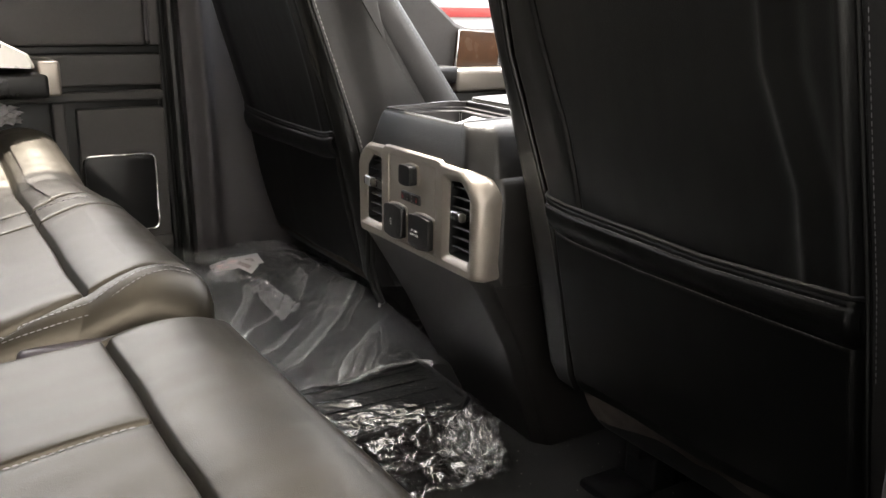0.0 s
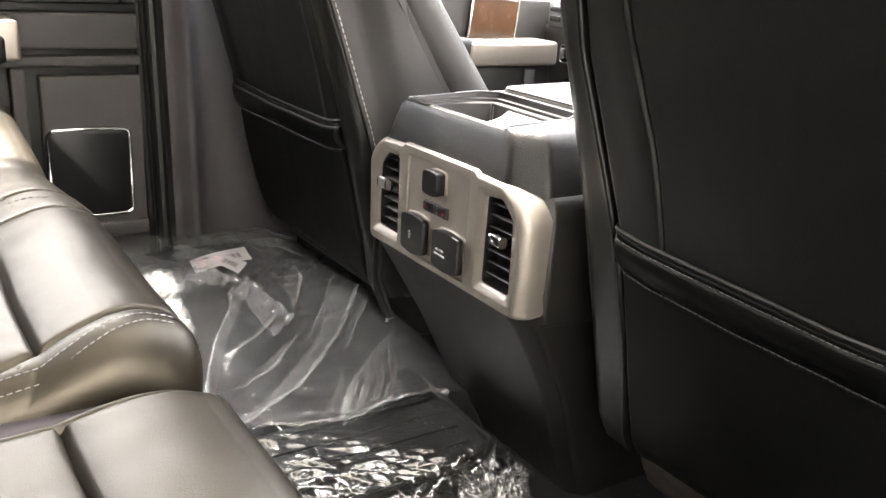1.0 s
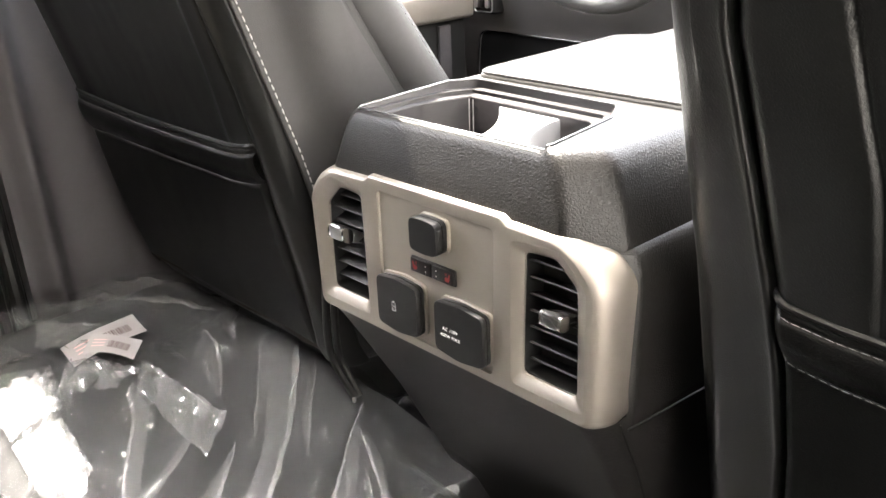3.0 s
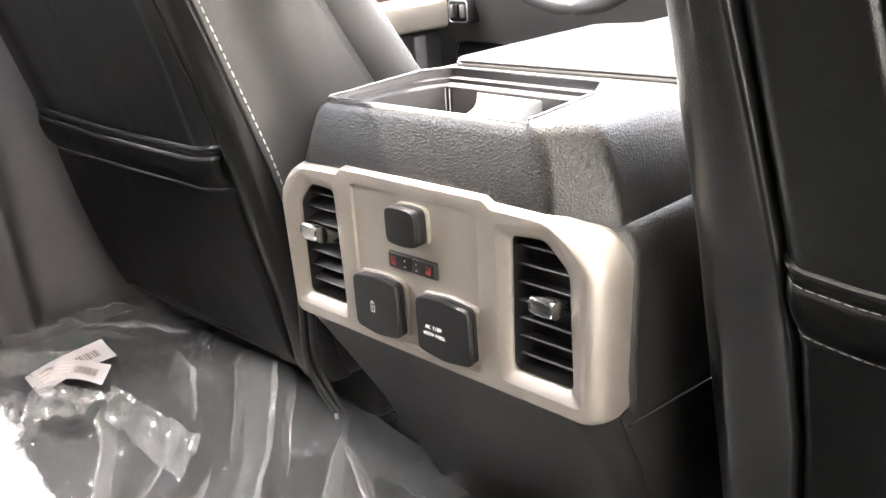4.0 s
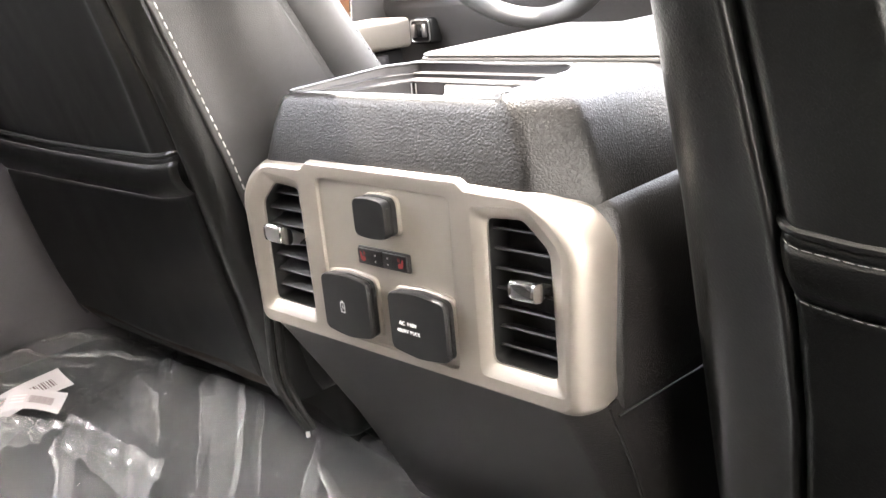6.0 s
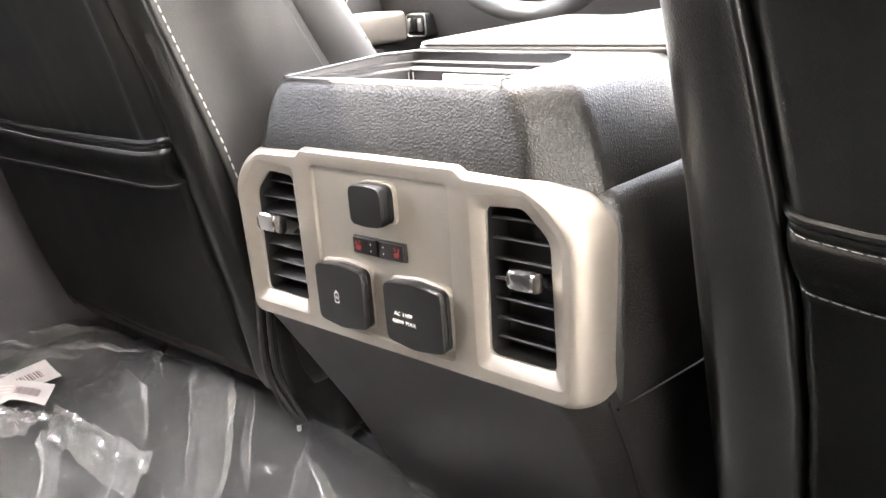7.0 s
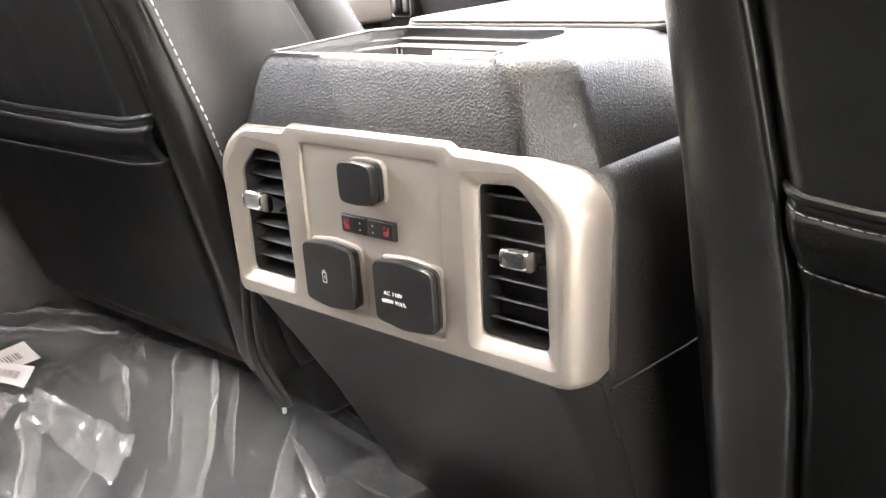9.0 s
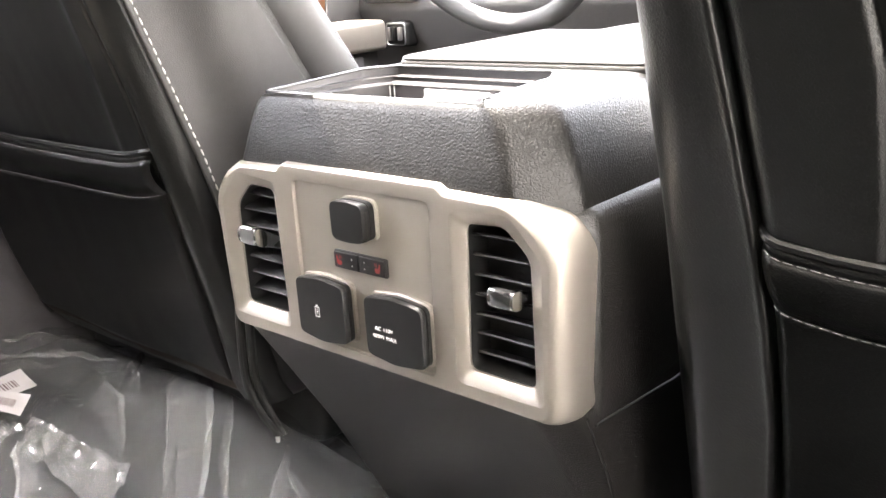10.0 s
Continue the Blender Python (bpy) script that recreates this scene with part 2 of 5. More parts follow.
def box(bm, x0, x1, y0, y1, z0, z1, r=0.0, seg=2):
    vs = [bm.verts.new((x, y, z)) for x in (x0, x1) for y in (y0, y1) for z in (z0, z1)]
    fs = [bm.faces.new([vs[i] for i in f]) for f in ((0, 1, 3, 2), (4, 6, 7, 5), (0, 4, 5, 1), (2, 3, 7, 6), (0, 2, 6, 4), (1, 5, 7, 3))]
    if r:
        es = list({e for f in fs for e in f.edges})
        bmesh.ops.bevel(bm, geom=es, offset=r, segments=seg, profile=0.5, affect="EDGES")
    return bm


def newbox(x0, x1, y0, y1, z0, z1, r=0.0, seg=2):
    return box(bmesh.new(), x0, x1, y0, y1, z0, z1, r, seg)


def roundpoly(pts, r, seg=5):
    """A closed 2D outline with rounded corners; r: one radius, or one a corner."""
    out, n = [], len(pts)
    for i in range(n):
        p, a, b = Vector(pts[i]), Vector(pts[i - 1]), Vector(pts[(i + 1) % n])
        rad = r[i] if isinstance(r, (list, tuple)) else r
        u, v = (a - p), (b - p)
        lu, lv = u.length, v.length
        u, v = u / lu, v / lv
        half = math.acos(max(-1, min(1, u.dot(v)))) / 2
        d = min(rad / max(1e-4, math.tan(half)), lu * 0.49, lv * 0.49)
        s, e = p + u * d, p + v * d
        for k in range(seg + 1):
            t = k / seg
            q = s * (1 - t) ** 2 + p * 2 * t * (1 - t) + e * t * t
            out.append((q.x, q.y))
    return out


def loft(bm, rings, cap0=True, cap1=True, closed=True):
    """Joins rings of equal count; closed: each ring is a loop."""
    rows = [[bm.verts.new(p) for p in ring] for ring in rings]
    n = len(rows[0])
    for a, b in zip(rows, rows[1:]):
        for i in range(n if closed else n - 1):
            j = (i + 1) % n
            bm.faces.new((a[i], a[j], b[j], b[i]))
    if cap0:
        bm.faces.new(rows[0])
    if cap1:
        bm.faces.new(rows[-1])
    return rows


def plate(bm, loops):
    """A flat face bounded by the first loop of verts, with the others as holes."""
    es = []
    for loop in loops:
        for i in range(len(loop)):
            a, b = loop[i], loop[(i + 1) % len(loop)]
            es.append(bm.edges.get((a, b)) or bm.edges.new((a, b)))
    bmesh.ops.triangle_fill(bm, use_beauty=True, use_dissolve=False, edges=es)


def sheet(bm, f, nu, nv):
    """An open grid of points f(u, v), u and v from 0 to 1."""
    g = [[bm.verts.new(f(i / nu, j / nv)) for j in range(nv + 1)] for i in range(nu + 1)]
    for i in range(nu):
        for j in range(nv):
            bm.faces.new((g[i][j], g[i + 1][j], g[i + 1][j + 1], g[i][j + 1]))
    return g


def spline(pts, per=8):
    """A smooth line through the points."""
    P = [Vector(p) for p in pts]
    P = [2 * P[0] - P[1]] + P + [2 * P[-1] - P[-2]]
    out = []
    for i in range(1, len(P) - 2):
        for k in range(per):
            t = k / per
            a, b, c, d = P[i - 1], P[i], P[i + 1], P[i + 2]
            out.append(0.5 * (2 * b + (c - a) * t + (2 * a - 5 * b + 4 * c - d) * t * t + (3 * b - a - 3 * c + d) * t ** 3))
    out.append(P[-2])
    return out


def tube(bm, pts, r, n=8, caps=True):
    pts = [Vector(p) for p in pts]
    rings, side = [], None
    for i, p in enumerate(pts):
        d = (pts[min(i + 1, len(pts) - 1)] - pts[max(i - 1, 0)]).normalized()
        if side is None:
            side = d.orthogonal().normalized()
        side = (side - d * side.dot(d)).normalized()
        up = d.cross(side)
        rad = r(i / (len(pts) - 1)) if callable(r) else r
        rings.append([p + (side * math.cos(a) + up * math.sin(a)) * rad for a in [2 * math.pi * k / n for k in range(n)]])
    loft(bm, rings, caps, caps)
    return bm


def stitches(bm, pts, length=0.0048, gap=0.0022, r=0.0005):
    """Single stitches along a line, each a short rounded bar."""
    pts = [Vector(p) for p in pts]
    seg = [(b - a).length for a, b in zip(pts, pts[1:])]
    total, s = sum(seg), 0.0

    def at(s):
        for a, b, l in zip(pts, pts[1:], seg):
            if s <= l:
                return a.lerp(b, s / l if l else 0)
            s -= l
        return pts[-1]
    while s + length < total:
        a, b = at(s), at(s + length)
        d = (b - a)
        tube(bm, [a, a + d * 0.2, a + d * 0.8, b], lambda t: r if 0.1 < t < 0.9 else r * 0.5, 5)
        s += length + gap
    return bm


def gridmesh(name, X, Y, Z, material, parent, label=""):
    """A smooth open grid from arrays of coordinates."""
    nu, nv = X.shape
    me = bpy.data.meshes.new(name)
    idx = np.arange(nu * nv).reshape(nu, nv)
    faces = np.stack([idx[:-1, :-1], idx[1:, :-1], idx[1:, 1:], idx[:-1, 1:]], -1).reshape(-1, 4)
    me.from_pydata(np.stack([X, Y, Z], -1).reshape(-1, 3).tolist(), [], faces.tolist())
    me.materials.append(material)
    me.polygons.foreach_set("use_smooth", [True] * len(me.polygons))
    ob = new(name, me)
    ob.parent = parent
    if parent.data is None:
        ob.matrix_parent_inverse = Matrix.Translation(-Vector(parent.location))
    if label:
        ob["label"] = label
    return ob


def lettering(name, text, size, m, material, parent, depth=0.0002, label=""):
    cu = bpy.data.curves.new(name, "FONT")
    cu.body, cu.size, cu.align_x, cu.align_y, cu.extrude, cu.space_line = text, size, "CENTER", "CENTER", depth, 1.35
    cu.space_character, cu.offset = 1.08, -size * 0.012
    tmp = new(name, cu)
    me = bpy.data.meshes.new_from_object(tmp)
    bpy.data.objects.remove(tmp)
    me.transform(m)
    me.materials.append(material)
    ob = new(name, me)
    ob.parent = parent
    if label:
        ob["label"] = label
    return ob


def fnoise(x, y, z=0.0):
    return noise.noise((x, y, z))


# ---- structure: the car's shell and the ground outside ----
def slab(name, x0, x1, y0, y1, z0, z1, material, label, category, r=0.004):
    return structure(name, newbox(x0, x1, y0, y1, z0, z1, r), material, label, category)


bm = bmesh.new()
sheet(bm, lambda u, v: ((u - 0.5) * 400, (v - 0.5) * 400, -0.6), 8, 8)
structure("ground", bm, CONCRETE, "worn grey asphalt forecourt under the vehicle", "ground")

bm = bmesh.new()
sheet(bm, lambda u, v: (-0.82 + 1.64 * u, -0.98 + 2.1 * v, 0.02 + 0.002 * fnoise(u * 30, v * 40)), 80, 100)
g = structure("floor", bm, CARPET, "black cabin floor carpet with grit", "floor")
slab("floor_pan", -0.86, 0.86, -0.98, 1.2, -0.1, 0.012, SHELL, "painted steel floor pan under the carpet", "floor")
# the roof opening, cloth and glass are added, unseen, to bring light from above
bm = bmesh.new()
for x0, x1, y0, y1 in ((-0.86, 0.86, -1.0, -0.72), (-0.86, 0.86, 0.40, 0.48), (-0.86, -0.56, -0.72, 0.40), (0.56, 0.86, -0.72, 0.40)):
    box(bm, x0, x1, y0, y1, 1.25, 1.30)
structure("ceiling", bm, HEADLINER, "grey cloth headliner round an added roof opening", "ceiling")
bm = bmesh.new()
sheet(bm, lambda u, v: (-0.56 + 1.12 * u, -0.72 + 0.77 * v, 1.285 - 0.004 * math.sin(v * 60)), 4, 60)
structure("fill_light_cloth", bm, FILLCLOTH, "unseen pale cloth added in the roof for soft top light", "window")
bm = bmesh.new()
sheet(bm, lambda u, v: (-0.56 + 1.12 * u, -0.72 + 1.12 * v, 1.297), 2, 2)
structure("added_roof_glass", bm, GLASS, "unseen roof glass added to let sun onto the lid", "window").visible_shadow = False
# unseen; kept dark and without a rear window so less light reaches the seats
slab("wall_rear", -0.86, 0.86, -1.03, -0.985, 0.0, 1.25, LEATHER, "unseen dark rear cabin wall, windowless to hold back light", "wall")
slab("trim_sill_right", 0.79, 0.88, -0.92, -0.10, -0.1, 0.055, DOORTRIM, "dark plastic door sill", "trim", 0.01)
# added unseen walls: the pale one bounces sun in, the dark one blocks daylight
slab("wall_bounce_right", 2.6, 2.8, -2.6, 12.0, -0.6, 3.6, RENDERWALL, "unseen pale wall added to bounce sunlight through the open door", "wall")
slab("wall_light_block", 1.55, 1.75, -8.0, -1.4, -0.6, 3.4, OUTWALL, "unseen dark wall added to keep daylight off the seats", "wall")
slab("wall_front", -0.86, 0.86, 1.2, 1.25, 0.0, 0.64, DARK, "dark firewall below the windscreen", "wall")
# right-hand side: the rear door stands open, the front door is shut
slab("pillar_right", 0.80, 0.88, -0.10, 0.13, 0.0, 1.25, PILLAR, "dark grey door pillar trim", "pillar", 0.015)
slab("wall_right", 0.82, 0.90, 0.13, 1.25, 0.0, 0.72, DOORTRIM, "dark front door inner panel", "wall", 0.01)
slab("roof_rail_right", 0.80, 0.88, -1.0, 0.62, 1.22, 1.26, HEADLINER, "pale roof rail trim over the doors", "trim", 0.01)
slab("roof_rail_left", -0.88, -0.80, -1.0, 0.62, 1.22, 1.26, HEADLINER, "pale roof rail trim over the doors", "trim", 0.01)
slab("pillar_rear_right", 0.80, 0.88, -1.03, -0.92, 0.0, 1.25, PILLAR, "dark grey rear pillar trim", "pillar", 0.01)
slab("pillar_rear_left", -0.88, -0.80, -1.03, -0.92, 0.0, 1.25, PILLAR, "dark grey rear pillar trim", "pillar", 0.01)
for s, nm in ((-1, "pillar_front_left"), (1, "pillar_front_right")):
    bm = bmesh.new()
    tube(bm, [(s * 0.84, 1.22, 0.62), (s * 0.82, 0.9, 0.98), (s * 0.80, 0.58, 1.24)], 0.035, 10)
    structure(nm, bm, PILLAR, "dark windscreen pillar trim", "pillar")

# centre pillar beside the driver's seat, with a raised soft ridge and the door seal
bm = bmesh.new()
prof = [(-0.100, -0.84)] + [(y, -0.816 + 0.027 * math.exp(-((y + 0.062) / 0.019) ** 2)) for y in np.linspace(-0.0985, 0.0, 34)] + [(0.07, -0.816), (0.14, -0.816), (0.14, -0.88), (-0.10, -0.88)]
rings = [[(x - 0.02 * max(0, z - 0.5), y + 0.02 * (0.5 - z), z) for y, x in prof] for z in np.linspace(0.0, 1.22, 14)]
loft(bm, rings)
structure("pillar_left", bm, PILLAR, "dark grey centre pillar trim with a soft vertical ridge", "pillar")
bm = bmesh.new()
tube(bm, [(-0.825, -0.118 + 0.02 * (0.5 - z), z) for z in np.linspace(0.02, 1.2, 20)], 0.012, 10)
tube(bm, [(-0.835, -0.140 + 0.02 * (0.5 - z), z) for z in np.linspace(0.02, 1.2, 20)], 0.008, 8)
structure("trim_door_seal", bm, DARK, "black rubber door seal", "trim")
slab("trim_seal_channel", -0.88, -0.842, -0.15, -0.09, 0.0, 1.22, DARK, "black door gap beside the pillar", "trim", 0.0)

# rear door on the driver's side
door = structure("door_1", newbox(-0.88, -0.835, -0.92, -0.150, 0.03, 0.72, 0.006), DARK, "closed rear door with dark grey plastic trim", "door")
part("upper_panel", newbox(-0.84, -0.806, -0.92, -0.176, 0.580, 0.72, 0.008, 4), DOORTRIM, door, "dark grey upper trim panel")
part("grip_edge", newbox(-0.84, -0.808, -0.168, -0.146, 0.580, 0.72, 0.006, 3), DOORTRIM, door)
bm = bmesh.new()
tube(bm, [(-0.808, -0.172, z) for z in np.linspace(0.59, 0.71, 12)], 0.004, 8)
part("grip_bead", bm, PILLAR, door)
part("groove_strip", newbox(-0.84, -0.822, -0.92, -0.146, 0.564, 0.579, 0.002), DARK, door)
part("mid_panel", newbox(-0.84, -0.808, -0.92, -0.146, 0.500, 0.563, 0.006, 3), DOORTRIM, door, "dark grey middle trim panel")
part("lower_top_bar", newbox(-0.84, -0.806, -0.92, -0.146, 0.470, 0.489, 0.005, 3), DOORTRIM, door)
part("lower_rear_bar", newbox(-0.84, -0.8065, -0.366, -0.342, 0.06, 0.4695, 0.005, 3), DOORTRIM, door)
part("lower_inset", newbox(-0.84, -0.812, -0.320, -0.146, 0.05, 0.454, 0.004, 3), DOORTRIM, door, "recessed lower trim panel")
part("pocket_panel", newbox(-0.84, -0.828, -0.92, -0.367, 0.05, 0.469, 0.003), DARK, door)
spk = roundpoly([(-0.316, 0.196), (-0.174, 0.196), (-0.174, 0.358), (-0.316, 0.358)], 0.016, 6)
bm = bmesh.new()
loft(bm, [[(-0.83, y, z) for y, z in spk], [(-0.806, y, z) for y, z in spk], [(-0.803, -0.245 + (y + 0.245) * 0.94, 0.277 + (z - 0.277) * 0.94) for y, z in spk]])
grille = part("speaker_grille", bm, SMOOTH, door, "black square speaker grille")
bm = bmesh.new()
loop = [Vector((-0.806, y, z)) for y, z in spk]
tube(bm, loop + loop[:1], 0.0032, 8, False)
part("speaker_frame", bm, CHROME, grille, "thin chrome frame")
part("speaker_foot", newbox(-0.812, -0.802, -0.30, -0.146, 0.150, 0.180, 0.004, 3), DOORTRIM, door)
part("armrest", newbox(-0.84, -0.715, -0.86, -0.375, 0.488, 0.538, 0.012, 4), SMOOTH, door, "dark armrest")
part("armrest_cap", newbox(-0.835, -0.718, -0.396, -0.356, 0.492, 0.558, 0.007, 3), CHAMPAGNE, door, "champagne armrest end cap")
bm = bmesh.new()
hl = roundpoly([(-0.66, 0.560), (-0.400, 0.545), (-0.412, 0.572), (-0.47, 0.604), (-0.66, 0.612)], 0.006, 4)
loft(bm, [[(x, -0.53 + (y + 0.53) * k, 0.575 + (z - 0.575) * k) for y, z in hl] for x, k in ((-0.82, 1), (-0.70, 1), (-0.692, 0.95))])
# the pale paint stands in for sun glare on the handle
handle = part("pull_handle", bm, pbr("handle_glare_paint", (0.62, 0.60, 0.57), 0.3, metal=0.3, var=0.06), door, "satin pull handle, sun glare put into its pale colour")
part("handle_slot", newbox(-0.70, -0.6895, -0.60, -0.455, 0.583, 0.592, 0.003), DARK, handle)

# front door on the driver's side, with the dropped window sill
bm = bmesh.new()
sill = [(0.142, 0.03), (1.2, 0.03), (1.2, 0.600), (0.62, 0.612), (0.585, 0.625), (0.55, 0.655), (0.44, 0.735), (0.30, 0.775), (0.142, 0.78)]
sp = roundpoly(sill, [0.01, 0.01, 0.01, 0.03, 0.02, 0.06, 0.06, 0.05, 0.01], 5)
loft(bm, [[(-0.88, y, z) for y, z in sp], [(-0.83, y, z) for y, z in sp], [(-0.822, y + (0.006 if y < 0.5 else -0.006), z - 0.008) for y, z in sp]])
fdoor = structure("door_2", bm, DOORTRIM, "closed front door with wood and champagne trim", "door")
part("armrest_pad", newbox(-0.83, -0.705, 0.18, 0.530, 0.488, 0.528, 0.014, 4), LEATHER, fdoor, "black padded armrest")
part("armrest_base", newbox(-0.83, -0.715, 0.18, 0.512, 0.30, 0.487, 0.012, 3), DOORTRIM, fdoor)
part("pull_bar", newbox(-0.80, -0.700, 0.514, 0.752, 0.468, 0.521, 0.009, 4), CHAMPAGNE, fdoor, "champagne pull bar")
part("pull_pocket", newbox(-0.83, -0.720, 0.514, 0.745, 0.34, 0.467, 0.006), DARK, fdoor)
part("pocket_rib", newbox(-0.72, -0.712, 0.67, 0.70, 0.36, 0.46, 0.003), PILLAR, fdoor)
bm = bmesh.new()
wd = roundpoly([(0.575, 0.50), (0.700, 0.50), (0.712, 0.602), (0.588, 0.610)], 0.006, 4)
loft(bm, [[(-0.83, y, z) for y, z in wd], [(-0.812, y, z) for y, z in wd], [(-0.808, 0.64 + (y - 0.64) * 0.97, 0.555 + (z - 0.555) * 0.97) for y, z in wd]])
part("wood_panel", bm, WOOD, fdoor, "glossy brown wood veneer panel")
for y0, y1 in ((0.573, 0.587), (0.703, 0.714)):
    bm = bmesh.new()
    tube(bm, [(-0.809, y0, 0.502), (-0.808, (y0 + y1) / 2, 0.56), (-0.812, y1, 0.61)], 0.003, 8)
    part("chrome_edge", bm, CHROME, fdoor, "bright edge of the wood panel")
bm = bmesh.new()
sheet(bm, lambda u, v: (-0.853, 0.145 + u * 0.95, 0.60 + v * 0.62), 2, 2)
win = structure("window_1", bm, GLASS, "clear front side window", "window")
win.visible_shadow = False

# outside: a pale building with a red fascia, seen through the window
bld = thing("far_building", (-16, 10, -0.6), "pale low building with a red fascia across the forecourt", "building")
part("wall", newbox(-18, -14, -6, 40, -0.6, 2.2), RENDERWALL, bld)
part("fascia", newbox(-14.2, -13.9, 2, 30, 0.40, 0.585, 0.02), REDSIGN, bld, "red fascia band")
part("roof", newbox(-18.3, -13.6, -6.3, 40.3, 2.2, 2.4, 0.02), RENDERWALL, bld)

# ---- dashboard, seen past the console ----
dash = thing("dashboard", (-0.2, 0.9, 0.3), "black dashboard with satin vent and chrome-lined lower panel", "dashboard")
bm = bmesh.new()
dp = roundpoly([(0.86, 0.22), (0.83, 0.44), (0.80, 0.54), (0.83, 0.61), (0.98, 0.64), (1.2, 0.63), (1.2, 0.22)], [0.02, 0.03, 0.03, 0.03, 0.05, 0.01, 0.01], 5)
loft(bm, [[(x, y, z) for y, z in dp] for x in (-0.82, -0.6, -0.3, 0, 0.3, 0.6, 0.82)])
part("dash_body", bm, DOORTRIM, dash)
lp = roundpoly([(-0.775, 0.27), (-0.45, 0.27), (-0.45, 0.428), (-0.755, 0.432)], 0.025, 6)
bm = bmesh.new()
loft(bm, [[(x, 0.845, z) for x, z in lp], [(x, 0.826 - (z - 0.3) * 0.03, z) for x, z in lp]])
lower = part("lower_panel", bm, SMOOTH, dash, "glossy black lower panel")
bm = bmesh.new()
pts = [Vector((x, 0.825 - (z - 0.3) * 0.03, z)) for x, z in lp]
tube(bm, pts + pts[:1], 0.0025, 6, False)
part("chrome_line", bm, CHROME, lower, "chrome edge line")
pod = part("switch_pod", newbox(-0.745, -0.690, 0.792, 0.83, 0.468, 0.515, 0.008, 3), DARK, dash, "lamp switch pod")
bm = bmesh.new()
pr = [Vector((x, 0.791, z)) for x, z in roundpoly([(-0.741, 0.472), (-0.694, 0.472), (-0.694, 0.511), (-0.741, 0.511)], 0.007, 4)]
tube(bm, pr + pr[:1], 0.0015, 6, False)
part("pod_frame", bm, SATIN, pod)
for i in range(3):
    part("pod_button", newbox(-0.736 + 0.013 * i, -0.727 + 0.013 * i, 0.786, 0.80, 0.480, 0.504, 0.002), SATIN if i != 1 else SMOOTH, pod)
vent = part("outer_vent", newbox(-0.80, -0.665, 0.79, 0.84, 0.548, 0.612, 0.01, 4), SATIN, dash, "satin outboard air vent")
for i in range(2):
    for j in range(2):
        part("vent_slot", newbox(-0.785 + 0.055 * i, -0.75 + 0.055 * i, 0.786, 0.80, 0.560 + 0.022 * j, 0.572 + 0.022 * j, 0.002), DARK, vent)

wheel = thing("steering_wheel", (-0.41, 0.68, 0.5), "leather steering wheel with satin spokes, its rim greyed for glare", "steering wheel")
WM = Matrix.Translation((-0.405, 0.66, 0.685)) @ Matrix.Rotation(radians(-66), 4, "X")
bm = bmesh.new()
tube(bm, [WM @ Vector((0.19 * math.cos(a), 0.19 * math.sin(a), 0)) for a in [2 * math.pi * k / 64 for k in range(65)]], 0.0165, 12, False)
# the rim's glare is put into the leather as a greyer colour
part("rim", bm, pbr("wheel_leather", (0.10, 0.10, 0.10), 0.45, var=0.15, grain=0.001, grain_scale=700), wheel, "leather rim, glare put into its grey")
bm = bmesh.new()
hub = roundpoly([(-0.07, -0.06), (0.07, -0.06), (0.09, 0.05), (-0.09, 0.05)], 0.03, 6)
loft(bm, [[WM @ Vector((x, y, -0.03)) for x, y in hub], [WM @ Vector((x, y, 0.01)) for x, y in hub], [WM @ Vector((x * 0.85, y * 0.85, 0.022)) for x, y in hub]])
part("hub", bm, SMOOTH, wheel)
for a in (195, 345, 270):
    bm = bmesh.new()
    c, s = math.cos(radians(a)), math.sin(radians(a))
    tube(bm, [WM @ Vector((0.05 * c, 0.05 * s, 0)), WM @ Vector((0.12 * c, 0.12 * s, -0.003)), WM @ Vector((0.18 * c, 0.18 * s, 0))], 0.016, 8)
    part("spoke", bm, SATIN, wheel, "satin spoke")
bm = bmesh.new()
tube(bm, [WM @ Vector((0, 0, -0.03)), Vector((-0.405, 0.95, 0.55))], 0.045, 14)
part("column", bm, DARK, wheel)
bm = bmesh.new()
tube(bm, spline([(-0.36, 0.74, 0.66), (-0.25, 0.73, 0.60), (-0.20, 0.71, 0.555)]), lambda t: 0.009 + 0.006 * t, 10)
part("stalk", bm, DARK, wheel, "dark column lever")


# ---- centre console ----
console = thing("center_console", (0, 0.3, 0.02), "black grained centre console with champagne rear panel and open tray", "console")


def prism(z, hw, y0, y1, c, cy, r=0.012):
    """A plan outline: half width, rear and front, with the rear corners cut by c across and cy along."""
    return [(x, y, z) for x, y in roundpoly([(-hw + c, y0), (hw - c, y0), (hw, y0 + cy), (hw, y1), (-hw, y1), (-hw, y0 + cy)], r, 5)]


bm = bmesh.new()
rows = []
for z, y0, hw in ((0.02, 0.160, 0.138), (0.06, 0.142, 0.142), (0.12, 0.116, 0.152), (0.20, 0.080, 0.166), (0.26, 0.046, 0.172), (0.300, 0.022, 0.175), (0.317, 0.010, 0.173)):
    rows.append(prism(z, hw, y0 - 0.012, 0.80, 0.022, 0.016, 0.016))
loft(bm, rows)
part("lower_body", bm, PLASTIC, console, "black grained lower body")
bm = bmesh.new()
tube(bm, [(0.1745, 0.022, 0.314), (0.1735, 0.048, 0.260), (0.167, 0.078, 0.200), (0.153, 0.114, 0.120), (0.143, 0.14, 0.06)], 0.0011, 6)
tube(bm, [(0.176, 0.030, 0.3065), (0.176, 0.14, 0.296), (0.176, 0.5, 0.29)], 0.0012, 6)
part("panel_seam", bm, DARK, console, "thin black panel joint")
bm = bmesh.new()
